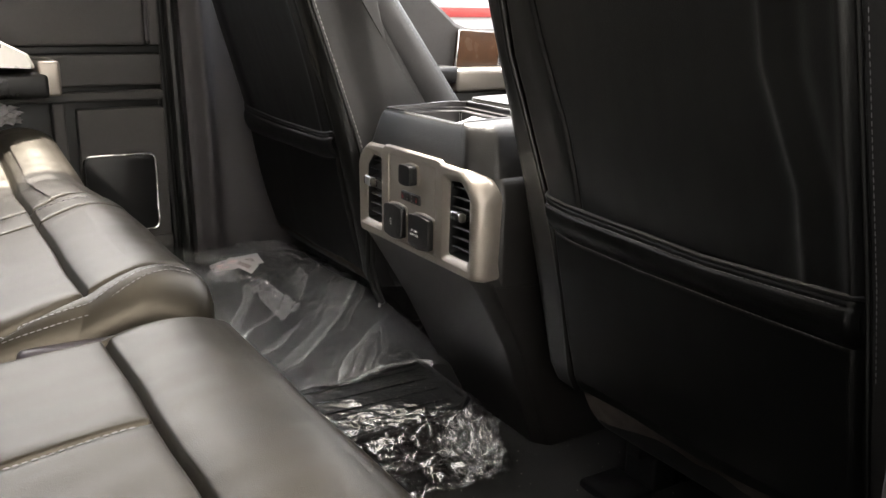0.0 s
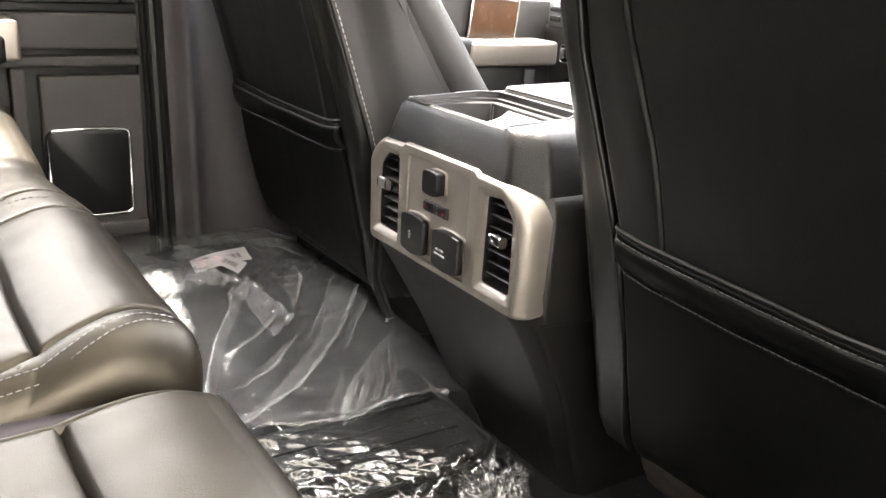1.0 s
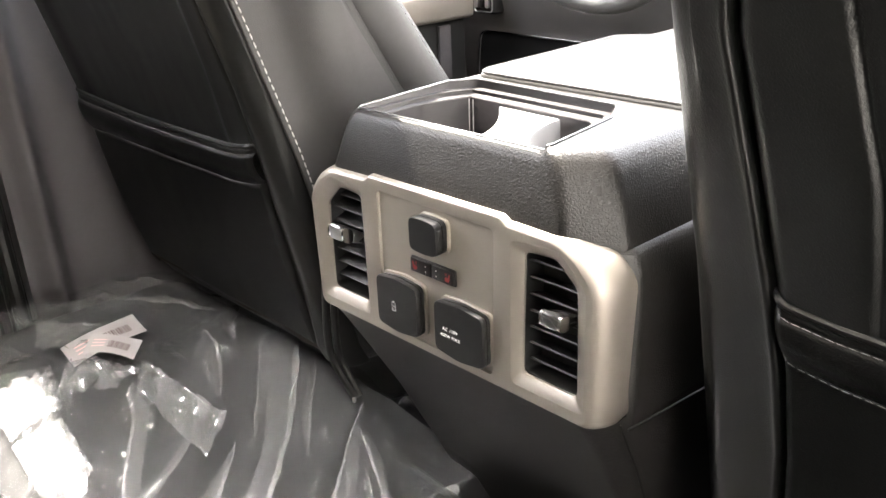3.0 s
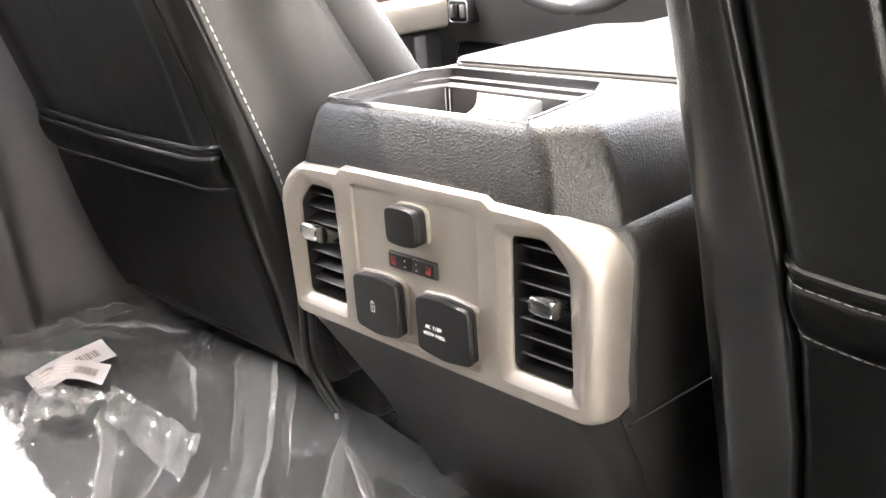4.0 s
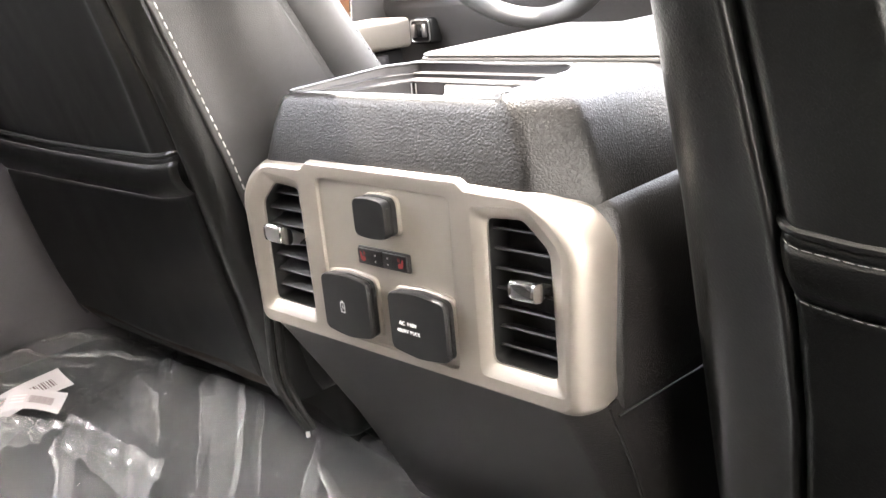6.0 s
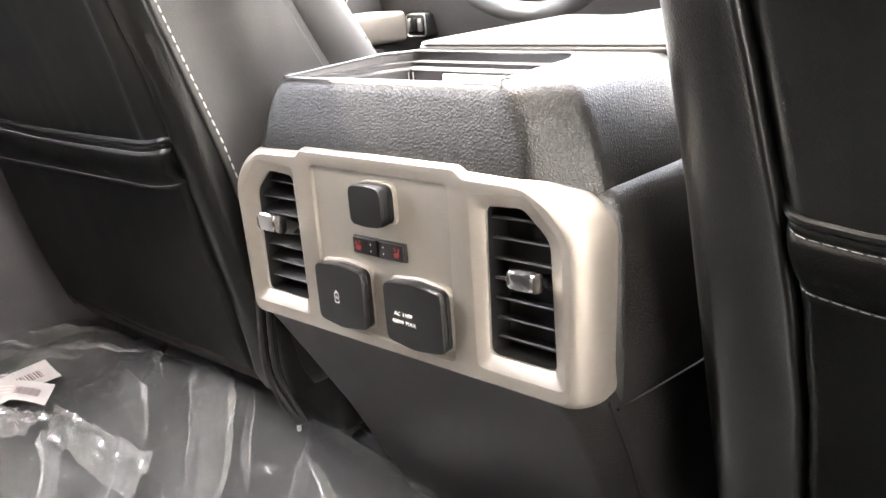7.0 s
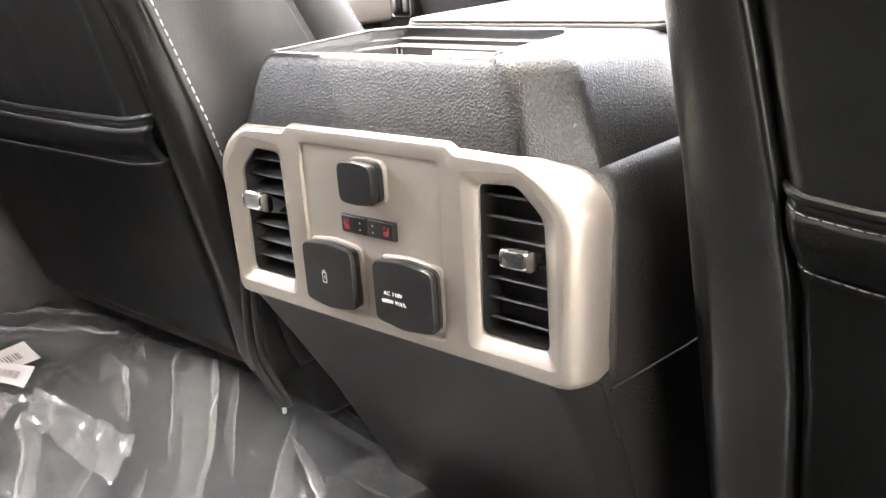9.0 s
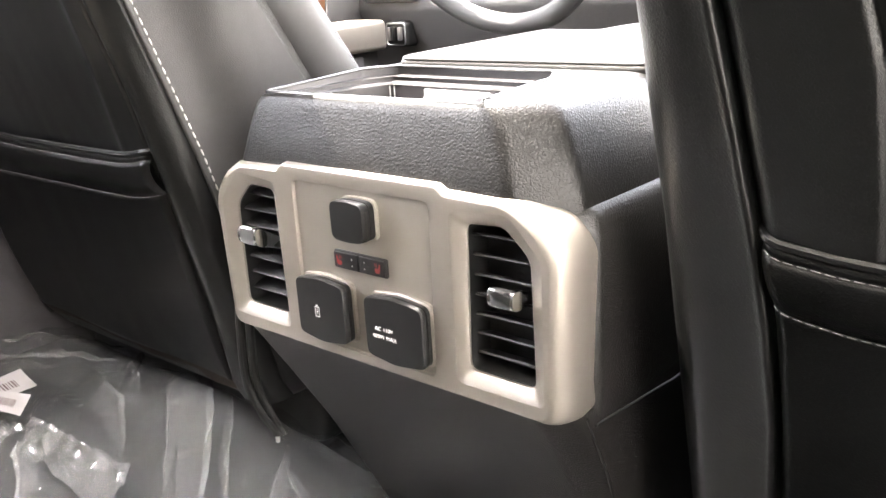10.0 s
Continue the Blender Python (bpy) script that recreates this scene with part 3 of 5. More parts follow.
rows = [prism(z, hw, y0, 0.80, 0.010, 0.012, 0.010) for z, hw, y0 in ((0.302, 0.174, 0.026), (0.34, 0.1785, 0.022), (0.405, 0.1795, 0.022), (0.425, 0.1795, 0.022), (0.437, 0.1785, 0.022), (0.446, 0.1762, 0.022), (0.4525, 0.172, 0.022), (0.456, 0.166, 0.022), (0.458, 0.156, 0.024))]
loft(bm, rows)
part("side_body", bm, PLASTIC, console, "black grained side body")

# upper cap with the cut corners, open over the tray
bm = bmesh.new()


def capring(z, hw, y0, c, cy, up=0.0):
    """A ring of the cap; the rear lip steps up by up beside the tray."""
    ring = prism(z, hw, y0, 0.62, c, cy, 0.016)
    i = next(k for k in range(len(ring)) if ring[k][0] > 0 and ring[k - 1][0] < 0)
    ring[i:i] = [(0.103, y0, z), (0.1075, y0, z)]
    return [(x, y, zz + (up if x > 0.105 or y > 0.13 else 0)) for x, y, zz in ring]


rows = loft(bm, [capring(0.452, 0.170, -0.002, 0.034, 0.032), capring(0.458, 0.1695, -0.002, 0.034, 0.032), capring(0.486, 0.158, 0.004, 0.030, 0.032), capring(0.500, 0.1515, 0.007, 0.028, 0.032, 0.001), capring(0.508, 0.1465, 0.009, 0.026, 0.032, 0.002), capring(0.5130, 0.1405, 0.0105, 0.024, 0.032, 0.003), capring(0.5155, 0.132, 0.0125, 0.020, 0.030, 0.004), capring(0.5165, 0.122, 0.0140, 0.013, 0.026, 0.004)], True, False)
TRAY = [(-0.1180, 0.0170), (0.1060, 0.0170), (0.0900, 0.112), (0.0680, 0.150), (-0.104, 0.156), (-0.1195, 0.13)]
INNER = [(-0.1080, 0.0220), (0.1000, 0.0200), (0.0680, 0.112), (0.0530, 0.135), (-0.099, 0.141), (-0.1130, 0.09)]
TRR, INR = [0.006, 0.004, 0.012, 0.01, 0.008, 0.012], [0.02, 0.006, 0.012, 0.012, 0.003, 0.03]
tr, inn = roundpoly(TRAY, TRR, 5), roundpoly(INNER, INR, 5)
trz = lambda x, y: 0.5165 + (0.004 if x > 0.103 or y > 0.10 else 0.0)
hole = [bm.verts.new((x, y, trz(x, y))) for x, y in tr]
plate(bm, [rows[-1], hole])
cap = part("upper_cap", bm, PLASTIC, console, "black grained upper cap with cut corners")
bm = bmesh.new()
mixr = lambda k, z: [(p[0] * (1 - k) + q[0] * k, p[1] * (1 - k) + q[1] * k, z if z else trz(*p)) for p, q in zip(tr, inn)]
inz = lambda k, z: [(-0.01 + (x + 0.01) * k, 0.08 + (y - 0.08) * k, z) for x, y in inn]
loft(bm, [mixr(0, None), mixr(0.12, 0.5135), mixr(0.45, 0.5125), mixr(0.52, 0.509), mixr(0.95, 0.5075), mixr(1.0, 0.505), inz(0.97, 0.46), inz(0.94, 0.415)], False, True)
tray = part("tray", bm, pbr("tray_plastic", (0.022, 0.020, 0.022), 0.34, var=0.15, grain=0.0004, grain_scale=1200, pebble=False), console, "open dark plastic tray")
bm = bmesh.new()
rim = [Vector((x, y, trz(x, y) + 0.0004)) for x, y in tr]
tube(bm, rim + rim[:1], 0.0013, 8, False)
part("tray_rim", bm, RIMGLOSS, tray, "glossy moulded rim, its glare put into the grey")
for q, z in ((0.49, 0.5125), (0.99, 0.5065)):
    bm = bmesh.new()
    bead = [Vector(p) for p in mixr(q, z)]
    tube(bm, bead + bead[:1], 0.0005, 6, False)
    part("inner_bead", bm, PILLAR, tray)
for x in (-0.0995, -0.094):
    bm = bmesh.new()
    tube(bm, [(x, 0.1395, 0.505), (x + 0.002, 0.137, 0.46), (x + 0.004, 0.134, 0.42)], 0.0006, 6)
    part("corner_seam", bm, SATIN, tray)
# the divider between the two cups, hollowed on either side
bm = bmesh.new()
dv = [(-0.054, 0.134), (0.022, 0.131)] + [(0.022 + 0.044 * k / 8 - 0.012 * math.sin(math.pi * k / 8), 0.131 - 0.091 * k / 8) for k in range(1, 8)] + [(0.066, 0.040), (0.004, 0.034)] + [(0.004 - 0.058 * k / 8 + 0.012 * math.sin(math.pi * k / 8), 0.034 + 0.100 * k / 8) for k in range(1, 8)]
dtop = lambda y: 0.5010 + 0.03 * (y - 0.034)
loft(bm, [[(x, y, 0.417) for x, y in dv], [(x, y, dtop(y)) for x, y in dv], [(0.008 + (x - 0.008) * 0.96, 0.084 + (y - 0.084) * 0.97, dtop(y) + 0.0015) for x, y in dv]])
part("cup_divider", bm, pbr("grey_insert", (0.30, 0.30, 0.30), 0.4, var=0.08), tray, "pale grey cup divider")

# the armrest lid
bm = bmesh.new()
def lidring(k, z):
    return [(0.015 + (x - 0.015) * k, 0.30 + (y - 0.30) * k, z + 0.010 * math.sin(max(0, min(1, (y - 0.14) / 0.34)) * math.pi)) for x, y in roundpoly([(-0.116, 0.166), (-0.120, 0.40), (-0.10, 0.455), (0.130, 0.455), (0.148, 0.40), (0.142, 0.166)], 0.014, 6)]
loft(bm, [lidring(0.975, 0.505), lidring(0.985, 0.513), lidring(0.997, 0.516), lidring(1.0, 0.5185), lidring(0.995, 0.521), lidring(0.975, 0.5235), lidring(0.93, 0.525), lidring(0.8, 0.5265), lidring(0.4, 0.5275), lidring(0.05, 0.5275)])
lid = part("armrest_lid", bm, LIDLEATHER, console, "black padded armrest lid, bright with glare")
bm = bmesh.new()
ledge = [Vector(p) for p in lidring(0.984, 0.5230)]
tube(bm, ledge + ledge[:1], 0.0012, 6, False)
part("lid_seam", bm, LIDLEATHER, lid)
part("front_bin", newbox(-0.14, 0.15, 0.47, 0.86, 0.38, 0.47, 0.02, 3), SMOOTH, console, "black front storage bin")

# ---- rear panel of the console: vents, sockets, heater switches ----
def ploop(pts, y, r):
    return [(x, y, z) for x, z in roundpoly(pts, r, 4)]


def panel_outline(w, zb, zt, zs, rise, cx, cz, full=0.45):
    """Symmetric outline: half width, bottom, wing top, side shoulder, rise of the centre, cut corners."""
    r = [(w - 0.004, zb), (w, zs), (w - cx * full, zs + cz * 0.72), (w - cx, zt), (0.085, zt + 0.001), (0.078, zt + 0.001 + rise)]
    return r + [(-x, z) for x, z in reversed(r)]


PR = [0.010, 0.030, 0.040, 0.030, 0.004, 0.004]
PR = PR + PR[::-1]
bm = bmesh.new()
rows = loft(bm, [ploop(panel_outline(0.1775, 0.3145, 0.4640, 0.431, 0.0015, 0.040, 0.028, 0.26), 0.034, PR),
                 ploop(panel_outline(0.1790, 0.3140, 0.4650, 0.431, 0.0015, 0.040, 0.028, 0.26), 0.020, PR),
                 ploop(panel_outline(0.1782, 0.3142, 0.4648, 0.431, 0.0020, 0.040, 0.028, 0.29), 0.0130, PR),
                 ploop(panel_outline(0.1772, 0.3150, 0.4642, 0.431, 0.0026, 0.039, 0.0276, 0.33), 0.0070, PR),
                 ploop(panel_outline(0.1752, 0.3160, 0.4634, 0.431, 0.0032, 0.0378, 0.027, 0.38), 0.0010, PR),
                 ploop(panel_outline(0.1722, 0.3172, 0.4622, 0.4310, 0.0040, 0.0365, 0.026, 0.42), -0.0033, PR),
                 ploop(panel_outline(0.1694, 0.3186, 0.4606, 0.4305, 0.0048, 0.0356, 0.0255), -0.0055, PR),
                 ploop(panel_outline(0.1672, 0.3200, 0.4588, 0.4300, 0.0055, 0.0345, 0.025), -0.0065, PR)], False, False)
loops = [rows[-1]]


def mirror(pts):
    return [(-x, z) for x, z in reversed(pts)]


VO = [(0.0885, 0.3290), (0.1610, 0.3290), (0.1610, 0.4290), (0.1370, 0.4545), (0.0890, 0.4510)]  # bezel's outer edge
VI = [(0.0955, 0.3380), (0.1505, 0.3380), (0.1490, 0.4260), (0.1290, 0.4445), (0.0985, 0.4425)]  # opening
VR = [0.006, 0.006, 0.016, 0.012, 0.006]
for flip in (False, True):
    fo, fi, rr = (mirror(VO), mirror(VI), VR[::-1]) if flip else (VO, VI, VR)
    mid = [(a[0] * 0.35 + b[0] * 0.65, a[1] * 0.35 + b[1] * 0.65) for a, b in zip(fo, fi)]
    vr = loft(bm, [ploop(fo, -0.0065, rr), ploop(mid, -0.0030, rr), ploop(fi, -0.0004, rr), ploop(fi, 0.0012, rr), ploop(fi, 0.020, rr)], False, False)
    loops.append(vr[0])
CO = [(-0.0690, 0.3270), (0.0690, 0.3270), (0.0720, 0.4550), (-0.0680, 0.4560)]
cr = loft(bm, [ploop(CO, -0.0065, 0.006), ploop(CO, -0.0048, 0.006), ploop([(x * 0.988, 0.391 + (z - 0.391) * 0.985) for x, z in CO], -0.0038, 0.006)], False, False)
loops.append(cr[0])
plate(bm, loops)
bm.normal_update()
crest = [e for e in bm.edges if len(e.link_faces) == 2 and e.calc_face_angle(0) > 0.32]
bmesh.ops.bevel(bm, geom=crest, offset=0.0007, offset_type="OFFSET", segments=2, profile=0.5, affect="EDGES", clamp_overlap=True)
panel = part("rear_panel", bm, CHAMPAGNE, console, "champagne satin panel with cut corners", 32)
bm = bmesh.new()
bm.faces.new([bm.verts.new(p) for p in ploop([(x * 0.9885, 0.391 + (z - 0.391) * 0.986) for x, z in CO], -0.0038, 0.006)])
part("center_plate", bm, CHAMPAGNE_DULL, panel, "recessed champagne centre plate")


def air_vent(flip):
    s = -1 if flip else 1
    poly, rr = (mirror(VI), VR[::-1]) if flip else (VI, VR)
    bm = bmesh.new()
    ins = lambda k: [(s * 0.124 + (x - s * 0.124) * k, 0.39 + (z - 0.39) * k) for x, z in poly]
    loft(bm, [ploop(ins(1.02), 0.0016, rr), ploop(ins(0.985), 0.0018, rr), ploop(ins(0.98), 0.045, rr)], False, True)
    v = part("air_vent", bm, DARK, console, "black air vent with level blades")
    for i in range(7):
        z = 0.350 + 0.0140 * i
        x1 = 0.149 if z < 0.424 else 0.149 - (z - 0.424) * 1.2
        b = bmesh.new()
        dz = 0.0075 if flip else -0.0062
        p = [(0.0062, z - 0.0011), (0.0052, z), (0.0062, z + 0.0011), (0.026, z + dz + 0.0007), (0.026, z + dz - 0.0007)]
        loft(b, [[(s * x, y, zz) for y, zz in p] for x in (0.0985, x1)])
        part("blade", b, SMOOTH, v)
    for i in range(3):
        part("rear_vane", newbox(min(s * (0.109 + 0.014 * i), s * (0.1105 + 0.014 * i)), max(s * (0.109 + 0.014 * i), s * (0.1105 + 0.014 * i)), 0.028, 0.042, 0.342, 0.44), SMOOTH, v)
    x = 0.1345 if s > 0 else -0.1225
    grow, rise = (1.12, 0.0) if s > 0 else (1.3, 0.0035)
    b = bmesh.new()
    tb = lambda k, y, zc: [(x + px * k * grow, y, zc + rise * (0.004 - y) / 0.018 + pz * k * grow) for px, pz in roundpoly([(-0.0086, -0.0060), (0.0086, -0.0060), (0.0086, 0.0060), (-0.0086, 0.0060)], 0.005, 4)]
    loft(b, [tb(0.7, 0.014, 0.394), tb(0.85, 0.004, 0.397), tb(1.0, -0.004, 0.3995), tb(1.0, -0.011, 0.401), tb(0.92, -0.0140, 0.4015), tb(0.7, -0.0150, 0.4018)])
    tab = part("thumb_tab", b, TABMETAL if s > 0 else SATIN, v, "dark thumb tab with chrome ends" if s > 0 else "bright tilted thumb tab")
    for e in (-1, 1):
        b = bmesh.new()
        loft(b, [[(x + e * dx * grow, yy, 0.4005 + (zz - 0.4005) * grow + rise * (0.004 - yy) / 0.018) for yy, zz in roundpoly([(-0.0145, 0.3953), (-0.003, 0.3940), (-0.003, 0.4050), (-0.0145, 0.4072)], 0.0045, 4)] for dx in (0.0044, 0.0084, 0.0090)])
        part("chrome_end", b, CHROME, tab, "chrome end")


air_vent(False)
air_vent(True)


def socket_cover(name, x0, x1, z0, z1, depth, label, bow=0.003):
    """A hinged black cover standing proud of the plate, in a pale rim, with the finger slot at its right edge."""
    xm = (x0 + x1) / 2
    base = [(x0, z0 + bow * 0.3), (xm, z0 - bow), (x1, z0 + bow * 0.3), (x1, z1 - bow), (xm, z1), (x0, z1 - bow)]
    rr = [0.006, 0.05, 0.006, 0.007, 0.05, 0.006]
    zc = (z0 + z1) / 2
    sc = lambda k: [(xm + (x - xm) * k, zc + (z - zc) * k) for x, z in base]
    bm = bmesh.new()
    loft(bm, [ploop(sc(1.045), -0.0040, rr), ploop(sc(1.045), -0.0066, rr), ploop(sc(1.01), -0.0072, rr)], False, True)
    fr = part(name, bm, CHAMPAGNE, console, label)
    bm = bmesh.new()
    yb = -0.0073
    loft(bm, [ploop(sc(0.985), yb, rr), ploop(sc(0.985), yb - depth * 0.35, rr), ploop(sc(0.955), yb - depth * 0.36, rr), ploop(sc(0.955), yb - depth * 0.5, rr), ploop(sc(1.0), yb - depth * 0.52, rr), ploop(sc(1.0), yb - depth * 0.88, rr), ploop(sc(0.975), yb - depth, rr), ploop(sc(0.6), yb - depth - 0.0004, rr), ploop(sc(0.1), yb - depth - 0.0006, rr)], False, True)
    part("cover", bm, SMOOTH, fr, "black hinged cover")
    part("finger_slot", newbox(x1 - 0.0035, x1 + 0.0004, yb - depth * 0.86, yb - depth * 0.6, zc - (z1 - z0) * 0.28, zc + (z1 - z0) * 0.28, 0.0003), DARK, fr)
    part("hinge_notch", newbox(x0 - 0.0006, x0 + 0.0015, yb - depth * 0.9, yb - depth * 0.3, zc - 0.004, zc + 0.005, 0.0003), DARK, fr)
    return fr, yb - depth - 0.0006


FACING = Matrix.Rotation(radians(90), 4, "X")
socket_cover("lighter_socket", -0.0120, 0.0210, 0.4205, 0.4500, 0.0125, "small black power socket cover", 0.001)
usb, yu = socket_cover("usb_socket", -0.0640, -0.0105, 0.3350, 0.3845, 0.0092, "black charging port cover with a battery mark")
acs, ya = socket_cover("mains_socket", 0.0110, 0.0680, 0.3345, 0.3830, 0.0092, "black mains outlet cover with white lettering")
lettering("lettering", "AC 110V\n400W MAX", 0.0045, Matrix.Translation((0.0312, ya - 0.0004, 0.3553)) @ FACING, WHITE, acs, label="white lettering")
bm = bmesh.new()
for pts in ([(-0.0025, -0.0045), (0.0025, -0.0045), (0.0025, 0.004), (-0.0025, 0.004)],):
    o = roundpoly(pts, 0.0008, 3)
    i2 = [(x * 0.72, z * 0.82) for x, z in o]
    a = [bm.verts.new((-0.0402 + x, yu - 0.0002, 0.3575 + z)) for x, z in o]
    b = [bm.verts.new((-0.0402 + x, yu - 0.0002, 0.3575 + z)) for x, z in i2]
    for k in range(len(a)):
        j = (k + 1) % len(a)
        bm.faces.new((a[k], a[j], b[j], b[k]))
for q in ([(-0.001, 0.0042), (0.001, 0.0042), (0.001, 0.0054), (-0.001, 0.0054)], [(0.0006, 0.0028), (-0.0011, -0.0006), (0.0000, -0.0004)], [(-0.0004, -0.0032), (0.0011, 0.0003), (0.0001, 0.0003)]):
    bm.faces.new([bm.verts.new((-0.0402 + x, yu - 0.0002, 0.3575 + z)) for x, z in q])
part("battery_mark", bm, WHITE, usb, "white battery mark")

sw = part("heater_switch", newbox(-0.0265, 0.0275, -0.0066, -0.0035, 0.3925, 0.4070, 0.0012), DARK, console, "black twin seat heater switch")
for x0, x1 in ((-0.0255, -0.0003), (0.0013, 0.0265)):
    part("button", newbox(x0, x1, -0.0082, -0.0060, 0.3935, 0.4060, 0.0010), SMOOTH, sw)
for xc, m in ((-0.0195, 1), (0.0205, -1)):
    bm = bmesh.new()
    seat = [(-0.0030, 0.0035), (-0.0018, 0.0038), (-0.0008, 0.0005), (0.0022, 0.0002), (0.0030, -0.0006), (0.0026, -0.0030), (0.0010, -0.0036), (-0.0016, -0.0034), (-0.0026, -0.0012)]
    bm.faces.new([bm.verts.new((xc + m * x, -0.00835, 0.3997 + z)) for x, z in seat])
    for k in range(2):
        bm.faces.new([bm.verts.new((xc + m * (0.0004 + 0.0014 * k + dx), -0.00835, 0.4010 + dz)) for dx, dz in ((0, 0), (0.0007, 0), (0.0010, 0.0028), (0.0003, 0.0028))])
    part("seat_mark", bm, RED, sw, "red seat mark")
for xc in (-0.0060, 0.0070):
    for z in (0.3972, 0.4022):
        bm = bmesh.new()
        bmesh.ops.create_circle(bm, cap_ends=True, radius=0.0008, segments=10, matrix=Matrix.Translation((xc, -0.00835, z)) @ FACING)
        part("indicator", bm, SATIN, sw)


# ---- front seats ----
def smooth_step(x, w):
    return 1 / (1 + math.exp(-max(-40.0, min(40.0, x / w))))


def bell(x, w):
    return math.exp(-(x / w) ** 2)


def front_seat(s, yo, label):
    """s: 1 for the passenger's side, -1 for the driver's; yo: how far it is slid forward."""
    seat = thing("front_seat", (s * 0.48, 0.3 + yo, 0.02), label, "car seat", "front seats")
    yr = lambda z: 0.030 + yo - (0.285 if z > 0.455 else 0.225) * (z - 0.455) + 0.3 * max(0, 0.21 - z)
    da = lambda z: max(-0.036, min(0.032, -0.12 * (z - 0.46)))
    th = lambda z: min(0.24, max(0.092, 0.204 - 0.51 * (z - 0.52)))
    # where the upholstered rear panel meets the edge band, at each height
    if s > 0:
        inner = lambda z: float(np.interp(z, (0.19, 0.33, 0.40, 0.46, 0.53, 0.62, 0.68, 0.93), (0.281, 0.289, 0.287, 0.2815, 0.275, 0.265, 0.269, 0.275)))
    else:
        inner = lambda z: float(np.interp(z, (0.19, 0.23, 0.30, 0.40, 0.46, 0.52, 0.58, 0.93), (0.270, 0.264, 0.255, 0.2565, 0.2565, 0.253, 0.259, 0.262)))
    outer = 0.697
    lip = lambda z: max(0.002, min(0.022, 0.016 - 0.06 * (z - 0.43)))  # depth of the stitched rear edge of the side panel

    def ring(z, k=1.0):
        y, T = yr(z), th(z)
        d = da(z)
        pts = [(0.284, y + 0.003), (0.692, y), (0.735, y + 0.012), (0.766, y + 0.05), (0.766, y + T * 0.78), (0.725, y + T), (0.60, y + T - 0.03), (0.37, y + T - 0.03), (0.250 + d, y + T), (0.205 + d, y + T * 0.86), (0.198 + d, y + T * 0.62), (0.198 + d, y + 0.080), (0.220 + 0.35 * d, y + 0.034), (0.246, y + 0.014)]
        p = roundpoly(pts, [0.01, 0.01, 0.015, 0.02, 0.02, 0.03, 0.03, 0.03, 0.03, 0.02, 0.02, 0.02, 0.012, 0.012], 4)
        return [(s * (0.483 + (a - 0.483) * k), yy, z) for a, yy in p]
    bm = bmesh.new()
    rings = [ring(0.176, 0.94), ring(0.184, 0.98)] + [ring(z) for z in np.linspace(0.195, 0.90, 40)] + [ring(0.93, 0.98), ring(0.955, 0.93), ring(0.968, 0.84)]
    loft(bm, rings)
    back = part("backrest", bm, LEATHER, seat, "black leather backrest")

    # the edge band beside the rear panel, with a soft roll along the joint
    def band_ring(z):
        i, d, e = inner(z), da(z), lip(z)
        if s > 0:
            pr = [(i - 0.0002, 0.001), (i - 0.0006, -0.0060), (i - 0.0020, -0.0100), (i - 0.0046, -0.0110), (i - 0.0080, -0.0098), (i - 0.0140, -0.0088), (i - 0.024, -0.0080), (0.2400, -0.0064), (0.2290, -0.0015), (0.2205, 0.0060), (0.2150, 0.018), (0.2110 + 0.35 * d, 0.036), (0.1960 + d, 0.080)]
        else:
            pr = [(i + 0.0004, -0.0080), (i - 0.0012, -0.0100), (i - 0.0050, -0.0112), (i - 0.0110, -0.0106), (0.2400, -0.0080), (0.2345, -0.0035), (0.2300, min(e - 0.006, 0.003)), (0.2272, e - 0.0022), (0.2280, e + 0.0015)]
        y = yr(z)
        return [(s * p.x, y + p.y, z) for p in spline([Vector((u, v, 0)) for u, v in pr], 5)]
    bm = bmesh.new()
    loft(bm, [band_ring(z) for z in np.linspace(0.186, 0.935, 90)], False, False, False)
    part("edge_band", bm, VINYL, back, "smooth black edge band with a soft roll", 80)

    # upholstered rear panel, hollowed between soft vertical folds
    fold_in = lambda z: float(np.interp(z, (0.44, 0.50, 0.55, 0.58, 0.65, 0.72, 0.93), (0.345, 0.346, 0.344, 0.338, 0.327, 0.322, 0.320)))
    fold_out = lambda z: 0.646 - 0.25 * max(0.0, min(0.1, z - 0.53))
    ridge = lambda z: float(np.interp(z, (0.44, 0.46, 0.50, 0.54, 0.60, 0.93), (0.313, 0.309, 0.303, 0.298, 0.298, 0.300)))

    def rear(u, v):
        z = 0.19 + 0.745 * v
        i = inner(z)
        a = i + (outer - i) * u
        e1, e2 = a - i, outer - a
        if s > 0:
            d = 0.0005 + 0.0115 * (1 - (1 - min(1.0, e1 / 0.014)) ** 2)
            c, r = fold_in(z), fold_out(z)
            d += 0.0012 * bell(a - c + 0.018, 0.018) * smooth_step(c - a, 0.0012)
            d -= 0.0026 * smooth_step(a - c, 0.0016) * smooth_step(r - 0.008 - a, 0.0035)
            d -= 0.0024 * bell(a - c - 0.0008, 0.0020)
            d += 0.0028 * bell(a - r, 0.0065) - 0.0030 * bell(a - r - 0.027, 0.011) + 0.0020 * bell(a - 0.688, 0.006)
        else:
            d = 0.0082 + 0.0028 * (1 - (1 - min(1.0, e1 / 0.006)) ** 2)
            r = ridge(z)
            d -= 0.0050 * smooth_step(a - r, 0.0045) * smooth_step(0.655 - a, 0.006)
            d += 0.0012 * bell(a - r + 0.010, 0.008)
        d -= 0.0085 * max(0.0, 1 - e2 / 0.010) ** 2
        d *= smooth_step(z - 0.425, 0.006)
